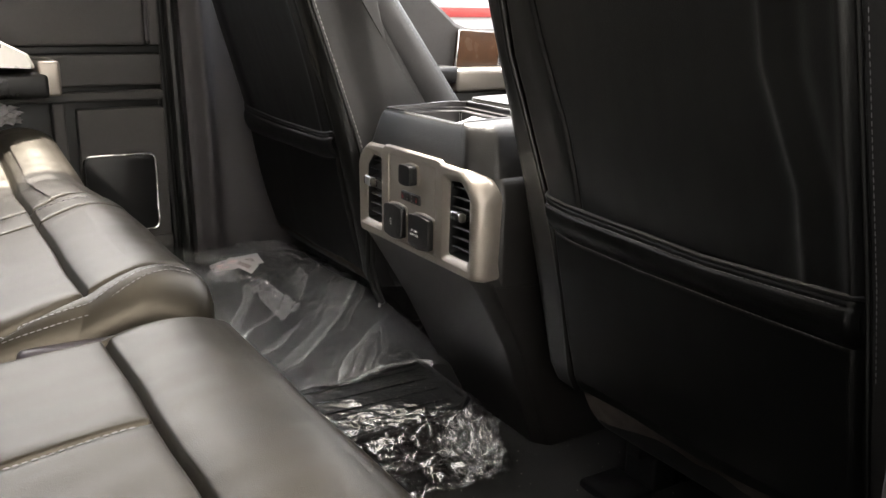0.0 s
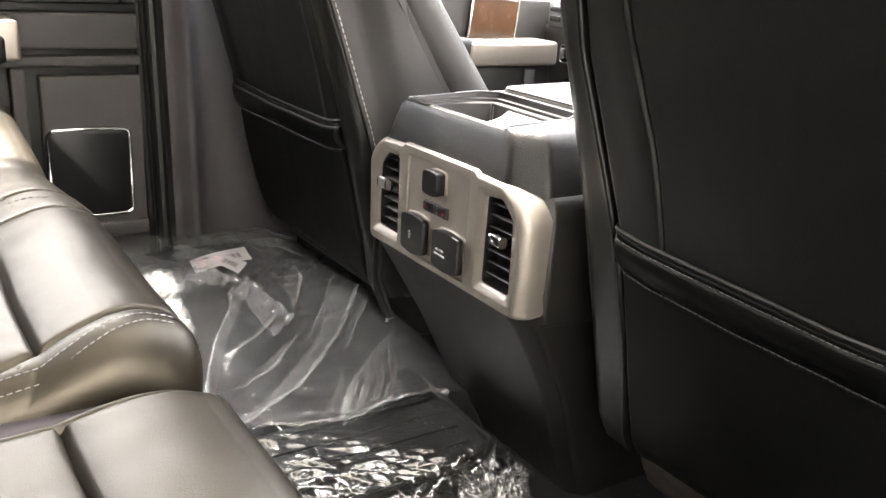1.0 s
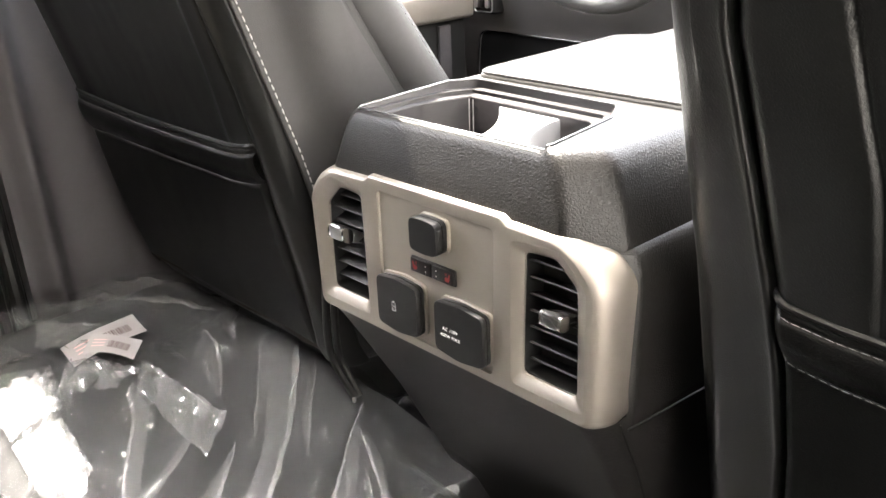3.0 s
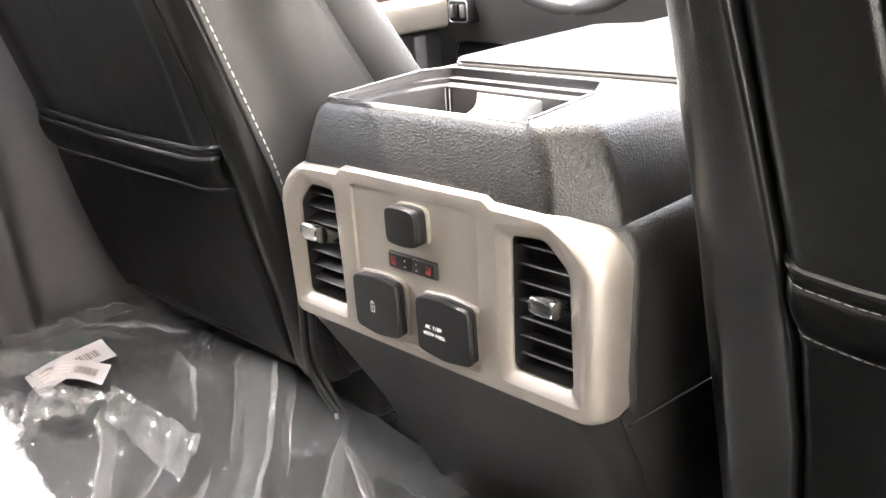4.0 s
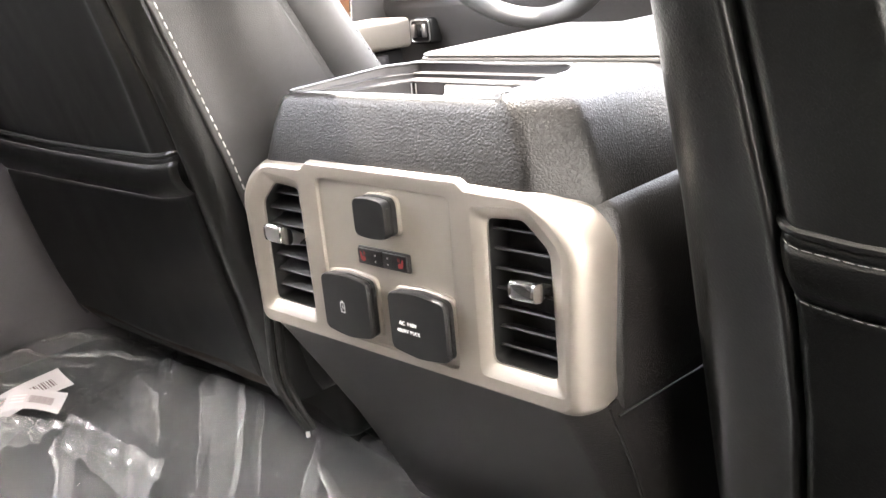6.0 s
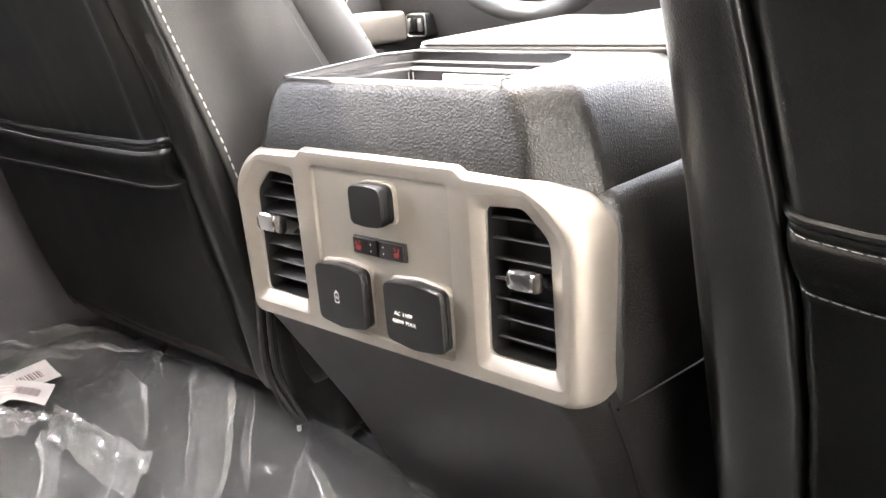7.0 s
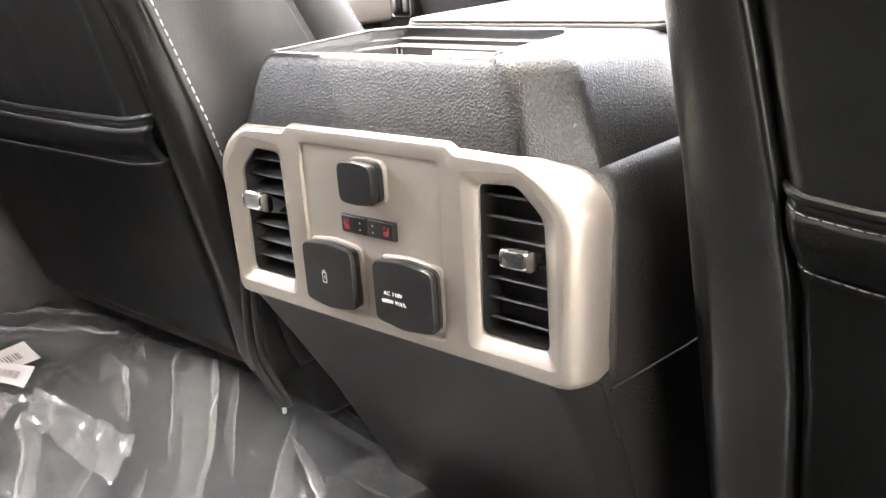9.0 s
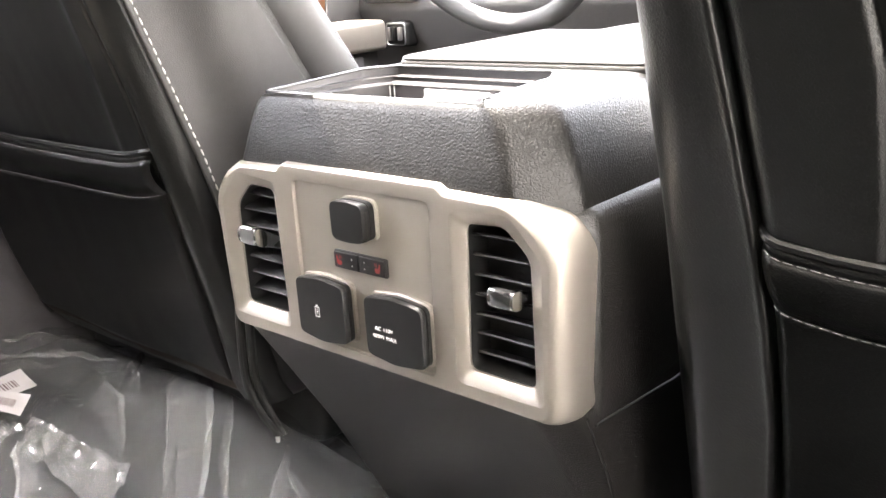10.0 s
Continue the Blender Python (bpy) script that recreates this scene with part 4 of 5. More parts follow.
        d += 0.0010 * fnoise(a * 11 + 9 * s, z * 7) + 0.0003 * fnoise(a * 45, z * 20, 2)
        return (s * a, yr(z) - d, z)
    bm = bmesh.new()
    sheet(bm, rear, 320, 110)
    part("rear_panel", bm, VINYL, back, "smooth black vinyl rear panel", 80)

    # map pocket with its padded top band
    if s > 0:
        ztop = lambda u: float(np.interp(u, (0, 0.03, 0.10, 0.25, 0.6, 1.0), (0.4580, 0.4530, 0.4490, 0.4455, 0.4400, 0.4455)))
        zlow = lambda u: float(np.interp(u, (0, 0.03, 0.10, 0.35, 0.6, 1.0), (0.4180, 0.4135, 0.4085, 0.4025, 0.4018, 0.4005)))
        zbot = 0.190
    else:
        ztop = lambda u: float(np.interp(u, (0, 0.03, 0.06, 0.12, 0.35, 0.6, 0.93, 1.0), (0.4610, 0.4585, 0.4560, 0.4535, 0.4528, 0.4530, 0.4590, 0.4640)))
        zlow = lambda u: float(np.interp(u, (0, 0.03, 0.06, 0.14, 0.6, 1.0), (0.4215, 0.4185, 0.4160, 0.4115, 0.4110, 0.4100)))
        zbot = 0.208

    def pocket(u, v):
        z1, z2 = ztop(u), zlow(u)
        if v < 0.35:
            t = v / 0.35
            z = z1 + (z2 - z1) * t
            d = 0.0125 + 0.0015 * t + 0.0085 * math.sin(math.pi * min(1.0, t * 1.02)) ** 0.75 - 0.0015 * bell(t - 0.17, 0.05)
        else:
            t = (v - 0.35) / 0.65
            z = z2 + (zbot + 0.004 * math.sin(9 * u) - z2) * t
            d = 0.0135 + 0.0035 * math.sin(math.pi * t) - 0.005 * t ** 3 - 0.0020 * bell(t, 0.012)
        i = inner(z) + (0.0006 if s > 0 else 0.001)
        a = i + (outer - 0.001 - i) * u
        e1, e2 = a - i, outer - 0.001 - a
        d -= (0.0120 if s > 0 else 0.0050) * max(0.0, 1 - e1 / 0.010) ** 2 + 0.0085 * max(0.0, 1 - e2 / 0.010) ** 2
        d += 0.0016 * fnoise(a * 6 + 4 * s, z * 7, 3) + 0.0003 * fnoise(a * 30, z * 14, 7)
        return (s * a, yr(z) - d, z)
    bm = bmesh.new()
    sheet(bm, lambda u, v: pocket(u ** 1.3, v), 150, 110)
    bmesh.ops.solidify(bm, geom=bm.faces[:], thickness=0.003)
    pk = part("map_pocket", bm, VINYL, back, "black vinyl map pocket with a padded top band", 50)
    bm = bmesh.new()
    tube(bm, [Vector(pocket((k / 80) ** 1.3, 0.0)) + Vector((0, -0.0010, 0.0012)) for k in range(81)], 0.0030, 8)
    part("pocket_piping", bm, VINYL, pk, "rolled pocket edge")
    for v, out in ((0.06, 0.0008), (0.353, 0.0035)):
        bm = bmesh.new()
        stitches(bm, [Vector(pocket((k / 120) ** 1.3, v)) - Vector((0, out, 0)) for k in range(3, 119)], 0.0054, 0.0016, 0.0003)
        part("stitching", bm, THREAD if s > 0 else DARKTHREAD, pk, "pale stitching")
    # piping down the outer edge of the rear panel
    bm = bmesh.new()
    tube(bm, [(s * 0.6985, yr(z) - 0.0040, z) for z in np.linspace(0.19, 0.93, 50)], 0.0026, 8)
    part("edge_piping", bm, VINYL, back)
    if s > 0:
        bm = bmesh.new()
        stitches(bm, [(s * 0.7035, yr(z) - 0.0006, z) for z in np.linspace(0.37, 0.68, 60)], 0.0045, 0.0020, 0.0004)
        part("edge_stitching", bm, DARKTHREAD, back, "grey stitching")

    # side panel towards the console, its stitched rear edge and the seam before the bolster
    ys = lambda z: yr(z) + max(0.045, 0.129 - 0.42 * (z - 0.515))
    # driver's side panel and bolster are painted paler, as if lit
    hide = LITLEATHER if s < 0 else LEATHER
    if s < 0:
        def side_ring(z):
            d, e = da(z), lip(z)
            pr = [(0.2278, e + 0.0006), (0.2246, e + 0.0014), (0.2215, e + 0.0075), (0.2135 + 0.35 * d, 0.038), (0.1975 + 0.85 * d, 0.064), (0.1925 + d, 0.088), (0.1920 + d, ys(z) - yr(z))]
            return [(s * p.x, yr(z) + p.y, z) for p in spline([Vector((u, v, 0)) for u, v in pr], 6)]
        bm = bmesh.new()
        loft(bm, [side_ring(z) for z in np.linspace(0.30, 0.93, 70)], False, False, False)
        part("side_panel", bm, hide, back, "soft black leather side panel, painted paler to look lit", 80)
        bm = bmesh.new()
        stitches(bm, [(s * 0.2218, yr(z) + lip(z) + 0.0052, z) for z in np.linspace(0.345, 0.92, 90)], 0.0062, 0.0026, 0.00080)
        part("side_stitching", bm, PALETHREAD, back, "pale stitching")
    bm = bmesh.new()
    tube(bm, [(s * (0.1945 + da(z)), ys(z) + 0.001, z) for z in np.linspace(0.35, 0.92, 40)], 0.0016, 6)
    part("bolster_seam", bm, DARK, back, "dark seam before the bolster")
    bm = bmesh.new()
    rings = []
    for z in np.linspace(0.33, 0.92, 40):
        y0, y1 = ys(z) + 0.002, yr(z) + th(z) + 0.012
        c, h = (y0 + y1) / 2, (y1 - y0) / 2
        rings.append([(s * (0.219 + da(z) - 0.027 * math.cos(t)), c + h * math.sin(t), z) for t in [2 * math.pi * k / 20 for k in range(20)]])
    loft(bm, rings)
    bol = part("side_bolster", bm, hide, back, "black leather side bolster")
    bm = bmesh.new()
    stitches(bm, [(s * (0.1940 + da(z)), yr(z) + th(z) - 0.006, z) for z in np.linspace(0.34, 0.92, 80)], 0.004, 0.004, 0.0005)
    part("bolster_stitching", bm, DARKTHREAD, bol)

    # felt hem under the pocket, and the zip edge with its slider
    def hem(u, v):
        a = inner(0.2) + 0.004 + (0.70 - inner(0.2)) * u
        tall = 0.030 + (0.026 if s > 0 else 0.006) * max(0.0, 1 - u / 0.28)
        z = zbot + 0.006 - tall * v - 0.004 * u * v + 0.003 * fnoise(u * 9, 1.5 + s)
        return (s * a, yr(zbot) - 0.006 + 0.022 * v ** 1.3 + 0.003 * fnoise(a * 25, v * 2) + 0.010 * v * max(0.0, 1 - u / 0.08), z)
    bm = bmesh.new()
    sheet(bm, hem, 60, 10)
    bmesh.ops.solidify(bm, geom=bm.faces[:], thickness=0.006)
    part("felt_hem", bm, HEM, back, "brown felt hem")
    if s < 0:
        for k in (0, 1):
            bm = bmesh.new()
            tube(bm, spline([(s * (0.222 - 0.007 * k), 0.040 + 0.006 * k, 0.33), (s * (0.230 - 0.007 * k), 0.040 + 0.006 * k, 0.275), (s * (0.234 - 0.007 * k), 0.042 + 0.006 * k, 0.222), (s * (0.223 - 0.005 * k), 0.046 + 0.006 * k, 0.190), (s * (0.203 - 0.002 * k), 0.050 + 0.004 * k, 0.166)]), 0.0045, 10)
            part("zip_edge", bm, VINYL, back)
        bm = bmesh.new()
        box(bm, s * 0.202 - 0.0017, s * 0.202 + 0.0017, 0.045, 0.049, 0.161, 0.168, 0.0012)
        part("zip_slider", bm, SATIN, back, "small metal zip slider")

    # cushion, plinth and floor track
    b0 = yr(0.30)
    part("cushion", newbox(min(s * 0.212, s * 0.760), max(s * 0.212, s * 0.760), b0 + 0.10, b0 + 0.60, 0.165, 0.35, 0.05, 5), LEATHER, seat, "black leather seat cushion")
    bm = bmesh.new()
    box(bm, min(s * 0.235, s * 0.74), max(s * 0.235, s * 0.74), b0 + 0.09, b0 + 0.55, 0.10, 0.20, 0.02, 3)
    part("plinth", bm, DARK, seat, "dark plastic seat plinth")
    for a in (0.292, 0.66):
        part("track_cover", newbox(min(s * (a - 0.030), s * (a + 0.030)), max(s * (a - 0.030), s * (a + 0.030)), b0 + 0.135, b0 + 0.55, 0.018, 0.074, 0.006, 3), SMOOTH, seat, "black seat track cover")
        part("track_rail", newbox(min(s * (a - 0.014), s * (a + 0.014)), max(s * (a - 0.014), s * (a + 0.014)), b0 + 0.12, b0 + 0.57, 0.068, 0.105, 0.004), DARK, seat, "dark steel seat track")
        part("track_shoe", newbox(min(s * (a - 0.040), s * (a + 0.036)), max(s * (a - 0.040), s * (a + 0.036)), b0 + 0.062, b0 + 0.133, 0.018, 0.032, 0.004), SMOOTH, seat, "flat black track end")
    return seat


front_seat(1, 0.0, "black leather front passenger seat with a map pocket behind")
front_seat(-1, -0.028, "black leather driver's seat with a map pocket behind")


# ---- rear bench ----
def bench(x0, x1, lift, tilt, cross, label, edge, within, flare=0.0):
    """A bench cushion from x0 to x1. lift: its height over 0.372; tilt: rise towards the door; cross: seams along the car as (x, y0, y1)."""
    th = thing("rear_seat_cushion", ((x0 + x1) / 2, -0.6, 0.02), label, "car seat", "rear bench cushions")
    prof = spline([(-0.417, 0.10), (-0.397, 0.18), (-0.374, 0.26), (-0.358, 0.318), (-0.360, 0.346), (-0.375, 0.364), (-0.404, 0.3715), (-0.446, 0.3695), (-0.488, 0.364), (-0.58, 0.349), (-0.72, 0.328), (-0.88, 0.315), (-0.97, 0.312)], 36)
    n = len(prof)
    ylat, drop = -0.486, 0.045 if edge > 0.05 else 0.036

    def top(x, i, extra=0.0):
        y, z = prof[i][0], prof[i][1]
        k = max(0.0, min(1.0, (z - 0.10) / 0.26))
        e = min(x - x0, x1 - x)
        q = max(0.0, 1 - e / edge)
        fall = 1 - math.sqrt(max(0.0, 1 - q * q))
        z2 = z + (lift * max(0.3, min(1, 1 + (y + 0.43) / 0.25)) + tilt(x)) * k - drop * fall * k
        y2 = y - 0.03 * fall * (1 if y > -0.5 else 0) - 0.02 * max(0.0, min(1.0, (-0.2 - x) / 0.2)) * (1 if y > -0.45 else 0)
        groove = 0.0
        if z > 0.33:
            groove = (0.0085 * bell(y - ylat, 0.0024) + 0.0016 * bell(y - ylat, 0.010)) * (1 if within(x) else 0)
            for cx, ya, yb, dep in cross:
                if ya <= y <= yb:
                    g = x - cx - flare * max(0.0, -0.40 - y)
                    groove = max(groove, dep * (0.9 * bell(g, 0.0024) + 0.2 * bell(g, 0.010)))
            puff = 0.009 * math.sin(math.pi * max(0, min(1, (ylat - y) / 0.30))) ** 0.7 if y < ylat else 0.004 * math.sin(math.pi * max(0, min(1, (y - ylat) / 0.10)))
            z2 += puff - groove + 0.0022 * fnoise(x * 8, y * 9, 2) + 0.0009 * fnoise(x * 30, y * 18, 5)
        y2 += 0.003 * fnoise(x * 7, z * 14, 8)
        return Vector((x, y2, z2 + extra))
    xs = sorted(set([x0, x1] + list(np.linspace(x0, x1, int((x1 - x0) / 0.0022))) + [x0 + edge * k / 10 for k in range(10)] + [x1 - edge * k / 10 for k in range(10)]))
    bm = bmesh.new()
    grid = [[bm.verts.new(top(x, i)) for i in range(n)] for x in xs]
    for a, b in zip(grid, grid[1:]):
        for i in range(n - 1):
            bm.faces.new((a[i], b[i], b[i + 1], a[i + 1]))
    for col in (grid[0], grid[-1]):
        lowv = [bm.verts.new((v.co.x, v.co.y, 0.06)) for v in col]
        for i in range(n - 1):
            bm.faces.new((col[i], col[i + 1], lowv[i + 1], lowv[i]))
    cush = part("cushion", bm, BENCH, th, "black leather cushion with stitched seams", 60)
    return th, cush, top, prof


def on(top, prof, x, y):
    """The height of a cushion at x, y."""
    i = min(range(90, len(prof)), key=lambda k: abs(prof[k][0] - y))
    p = top(x, i)
    return Vector((x, y, p.z))


near, ncush, ntop, nprof = bench(0.240, 0.80, 0.0, lambda x: 0.0, [(0.264, -0.97, -0.375, 0.007), (0.462, -0.97, -0.488, 0.008)], "black leather rear cushion beside the open door, soft creases", 0.034, lambda x: x > 0.264)
bm = bmesh.new()
stitches(bm, [on(ntop, nprof, 0.4690, y) + Vector((0, 0, 0.001)) for y in np.linspace(-0.80, -0.50, 60)], 0.0042, 0.0020, 0.0006)
part("seam_stitching", bm, DARKTHREAD, ncush)

far, fcush, ftop, fprof = bench(-0.79, 0.226, 0.024, lambda x: 0.036 * max(0.0, min(1.0, (-0.38 - x) / 0.30)), [(0.150, -0.97, -0.36, 0.010), (-0.185, -0.97, -0.36, 0.007), (-0.265, -0.97, -0.36, 0.007)], "black leather rear bench cushion, bright where daylight falls on it", 0.055, lambda x: x < 0.150 + 0.3 * 0.086, 0.3)
for x in (0.172, 0.184):
    bm = bmesh.new()
    stitches(bm, [on(ftop, fprof, x + 0.3 * max(0.0, min(0.09, -0.40 - y)), y) + Vector((0, 0, 0.0012)) for y in np.linspace(-0.85, -0.375, 120)], 0.0046, 0.0018, 0.00050)
    part("edge_stitching", bm, DARKTHREAD, fcush, "pale double stitching")
bm = bmesh.new()
stitches(bm, [on(ftop, fprof, -0.222, y) + Vector((0, 0, 0.001)) for y in np.linspace(-0.85, -0.405, 120)], 0.005, 0.003, 0.0006)
part("band_stitching", bm, DARKTHREAD, fcush)
bm = bmesh.new()
box(bm, 0.216, 0.240, -0.56, -0.425, 0.28, 0.350, 0.008, 3)
part("hinge_cover", bm, pbr("mauve_plastic", (0.06, 0.05, 0.06), 0.4, var=0.1), far, "dark plastic hinge cover")


# ---- wrapped floor mats on the floor ----
XR = lambda y: -0.052 - 0.10 * max(0, y + 0.09) - 0.35 * max(0, -0.10 - y)  # ragged open end of the bag


def base(x, y):
    z = 0.128 + 0.030 * math.exp(-((x + 0.46) / 0.20) ** 2) + 0.012 * math.exp(-((x + 0.75) / 0.12) ** 2)
    z -= 0.014 * max(0.0, min(1.0, (x + 0.20) / 0.14)) ** 1.3
    z -= 0.05 * max(0.0, (y - 0.06) / 0.12) ** 2 + 0.06 * max(0.0, (-0.24 - y) / 0.10) ** 2
    z += 0.010 * fnoise(x * 6, y * 7, 1.5)
    return z


mats = thing("floor_mat_set", (-0.42, -0.08, 0.02), "dark carpet floor mats stacked in a clear bag", "floor mat")
bm = bmesh.new()
sheet(bm, lambda u, v: (lambda x, y: (x, y, base(x, y) - 0.019 - 0.09 * max(0, 1 - min(u, 1 - u, v, 1 - v) / 0.03) ** 2))(-0.79 + (XR(0) + 0.785) * u, -0.33 + 0.49 * v), 80, 60)
part("carpet_mat", bm, MATCARPET, mats, "charcoal carpet mat")
part("lower_mat", newbox(-0.78, -0.10, -0.31, 0.13, 0.022, 0.085, 0.02, 3), MATCARPET, mats)

bag = thing("plastic_bag", (-0.42, -0.08, 0.03), "clear wrinkled plastic bag over the floor mats", "plastic bag")
random.seed(11)
# folds of doubled film: the line that each follows, and its widths from start to end
PLEATS = [([(-0.450, 0.128), (-0.352, 0.051), (-0.235, -0.040), (-0.150, -0.132), (-0.085, -0.225)], (0.008, 0.020, 0.013, 0.012, 0.005)),
          ([(-0.230, 0.080), (-0.145, -0.008), (-0.090, -0.060), (-0.030, -0.106)], (0.004, 0.010, 0.013, 0.009)),
          ([(-0.262, -0.074), (-0.205, -0.140), (-0.155, -0.212)], (0.003, 0.009, 0.004)),
          ([(-0.420, -0.112), (-0.362, -0.134), (-0.250, -0.200), (-0.119, -0.261)], (0.014, 0.009, 0.008, 0.007)),
          ([(-0.500, 0.022), (-0.440, -0.004), (-0.345, -0.044)], (0.006, 0.016, 0.004)),
          ([(-0.410, 0.060), (-0.350, 0.020), (-0.254, -0.055)], (0.010, 0.006, 0.003)),
          ([(-0.790, -0.232), (-0.690, -0.200), (-0.592, -0.165)], (0.014, 0.020, 0.006)),
          ([(-0.690, -0.246), (-0.640, -0.215), (-0.579, -0.176)], (0.012, 0.012, 0.004)),
          ([(-0.764, -0.088), (-0.690, -0.030), (-0.610, 0.020)], (0.008, 0.014, 0.005)),
          ([(-0.745, -0.030), (-0.660, 0.036), (-0.560, 0.070)], (0.004, 0.012, 0.006)),
          ([(-0.330, 0.085), (-0.260, 0.020), (-0.190, -0.030)], (0.003, 0.006, 0.002)),
          ([(-0.200, 0.050), (-0.130, 0.020), (-0.075, -0.010)], (0.003, 0.007, 0.002)),
          ([(-0.770, 0.020), (-0.690, 0.070), (-0.600, 0.105)], (0.004, 0.011, 0.005)),
          ([(-0.780, -0.150), (-0.700, -0.110), (-0.640, -0.060)], (0.006, 0.010, 0.003)),
          ([(-0.560, 0.110), (-0.500, 0.060), (-0.430, 0.030)], (0.005, 0.009, 0.003)),
          ([(-0.520, -0.145), (-0.440, -0.190), (-0.330, -0.270)], (0.004, 0.010, 0.006)),
          ([(-0.330, -0.080), (-0.290, -0.120), (-0.230, -0.185)], (0.002, 0.006, 0.002))]
PLEATS += [([(-0.152 + 0.006 * k, -0.052 + 0.019 * k), (-0.100 + 0.004 * k, -0.080 + 0.018 * k), (-0.056 + 0.006 * k, -0.116 + 0.016 * k)], (0.002, 0.005, 0.004)) for k in range(5)]
CREASES = []  # sharp ridges: ends, height, and how far each flank runs
for line, wide in PLEATS:
    for p, q in zip(line, line[1:]):
        CREASES.append((p, q, 0.0045, 0.007, 0.022))
for p, q, h in (((-0.627, -0.246), (-0.576, -0.168), 0.010), ((-0.576, -0.168), (-0.492, -0.127), 0.011), ((-0.492, -0.127), (-0.430, -0.090), 0.012), ((-0.430, -0.090), (-0.304, -0.061), 0.012), ((-0.304, -0.061), (-0.259, -0.114), 0.010)):
    CREASES.append((p, q, h, 0.006, 0.050))
for k in range(60):
    px, py, an, ln = random.uniform(-0.76, -0.10), random.uniform(-0.27, 0.11), random.gauss(2.3, 0.6), random.uniform(0.04, 0.15)
    CREASES.append(((px, py), (px + ln * math.cos(an), py + ln * math.sin(an)), random.uniform(0.0012, 0.0040), random.uniform(0.002, 0.005), random.uniform(0.008, 0.02)))


def creased(X, Y):
    """Ridges with a sharp crest, one flank short and one long, fading out at both ends."""
    Z = np.zeros_like(X)
    for (px, py), (qx, qy), h, short, far in CREASES:
        dx, dy = qx - px, qy - py
        L = math.hypot(dx, dy)
        T = ((X - px) * dx + (Y - py) * dy) / (L * L)
        D = ((X - px) * dy - (Y - py) * dx) / L
        over = np.maximum(np.maximum(-T, T - 1), 0) * L
        Z = np.maximum(Z, h * np.exp(-np.where(D > 0, D / far, -D / short)) * np.exp(-over / 0.012))
    return Z


def facets(X, Y, count, slope, reach, seed, turn=2.25, drawn=0.55, span=(-0.82, 0.0, -0.35, 0.18)):
    """Flat facets that meet in sharp creases, drawn out along one direction."""
    rng = np.random.default_rng(seed)
    C, S = math.cos(turn), math.sin(turn)
    A, B = (X * C + Y * S) * drawn, -X * S + Y * C
    d1, d2 = np.full(X.shape, 9.0), np.full(X.shape, 9.0)
    for px, py in zip(rng.uniform(span[0], span[1], count), rng.uniform(span[2], span[3], count)):
        d = np.hypot(A - (px * C + py * S) * drawn, B - (-px * S + py * C))
        d2 = np.minimum(d2, np.maximum(d, d1))
        d1 = np.minimum(d1, d)
    return slope * np.minimum(d2 - d1, reach)


def bagz(X, Y, U, V):
    Z = creased(X, Y) + facets(X, Y, 60, 0.22, 0.05, 3) + facets(X, Y, 240, 0.08, 0.02, 5)
    R = np.array([base(x, y) + 0.006 * abs(fnoise(x * 6 + y * 4, y * 7 - x * 3, 4.4)) for x, y in zip(X.ravel(), Y.ravel())])
    pouch = np.clip(1 - np.hypot((X + 0.43) / 0.20, (Y + 0.18) / 0.11), 0, 0.35) / 0.35
    Z = Z + R.reshape(X.shape) - 0.008 + 0.5 * pouch * facets(X, Y, 90, 0.30, 0.03, 31, 0.4, 0.8)
    Z -= 0.008 * np.clip(1 - (1 - U) / 0.035, 0, 1) ** 2
    Z -= 0.05 * np.clip(1 - V / 0.05, 0, 1) ** 2 + 0.03 * np.clip(1 - (1 - V) / 0.05, 0, 1) ** 2
    return Z


U, V = np.meshgrid(np.linspace(0, 1, 460), np.linspace(0, 1, 320), indexing="ij")
Y = -0.335 + 0.50 * V
rag = np.array([XR(y) + 0.006 * fnoise(y * 30, 4) for y in Y[0]])
X = -0.80 + (rag[None, :] + 0.80) * U
Z = bagz(X, Y, U, V)
gridmesh("film", X, Y, Z, BAGFILM, bag, "clear wrinkled film")
bm = bmesh.new()
tube(bm, [Vector((X[-1, k], Y[-1, k], Z[-1, k])) + Vector((0.002, 0, 0.001 + 0.004 * fnoise(k * 0.25, 2))) for k in range(20, 262, 2)], lambda t: 0.0016 + 0.0022 * abs(fnoise(t * 25, 1)) + 0.004 * max(0, (t - 0.93) / 0.07), 6)
part("hem", bm, HEMFILM, bag, "milky hem of the bag")


def bagheight(x, y):
    j = max(0, min(319, int(round((y + 0.335) / 0.50 * 319))))
    i = max(0, min(459, int(round((x + 0.80) / (rag[j] + 0.80) * 459))))
    return Z[i, j]


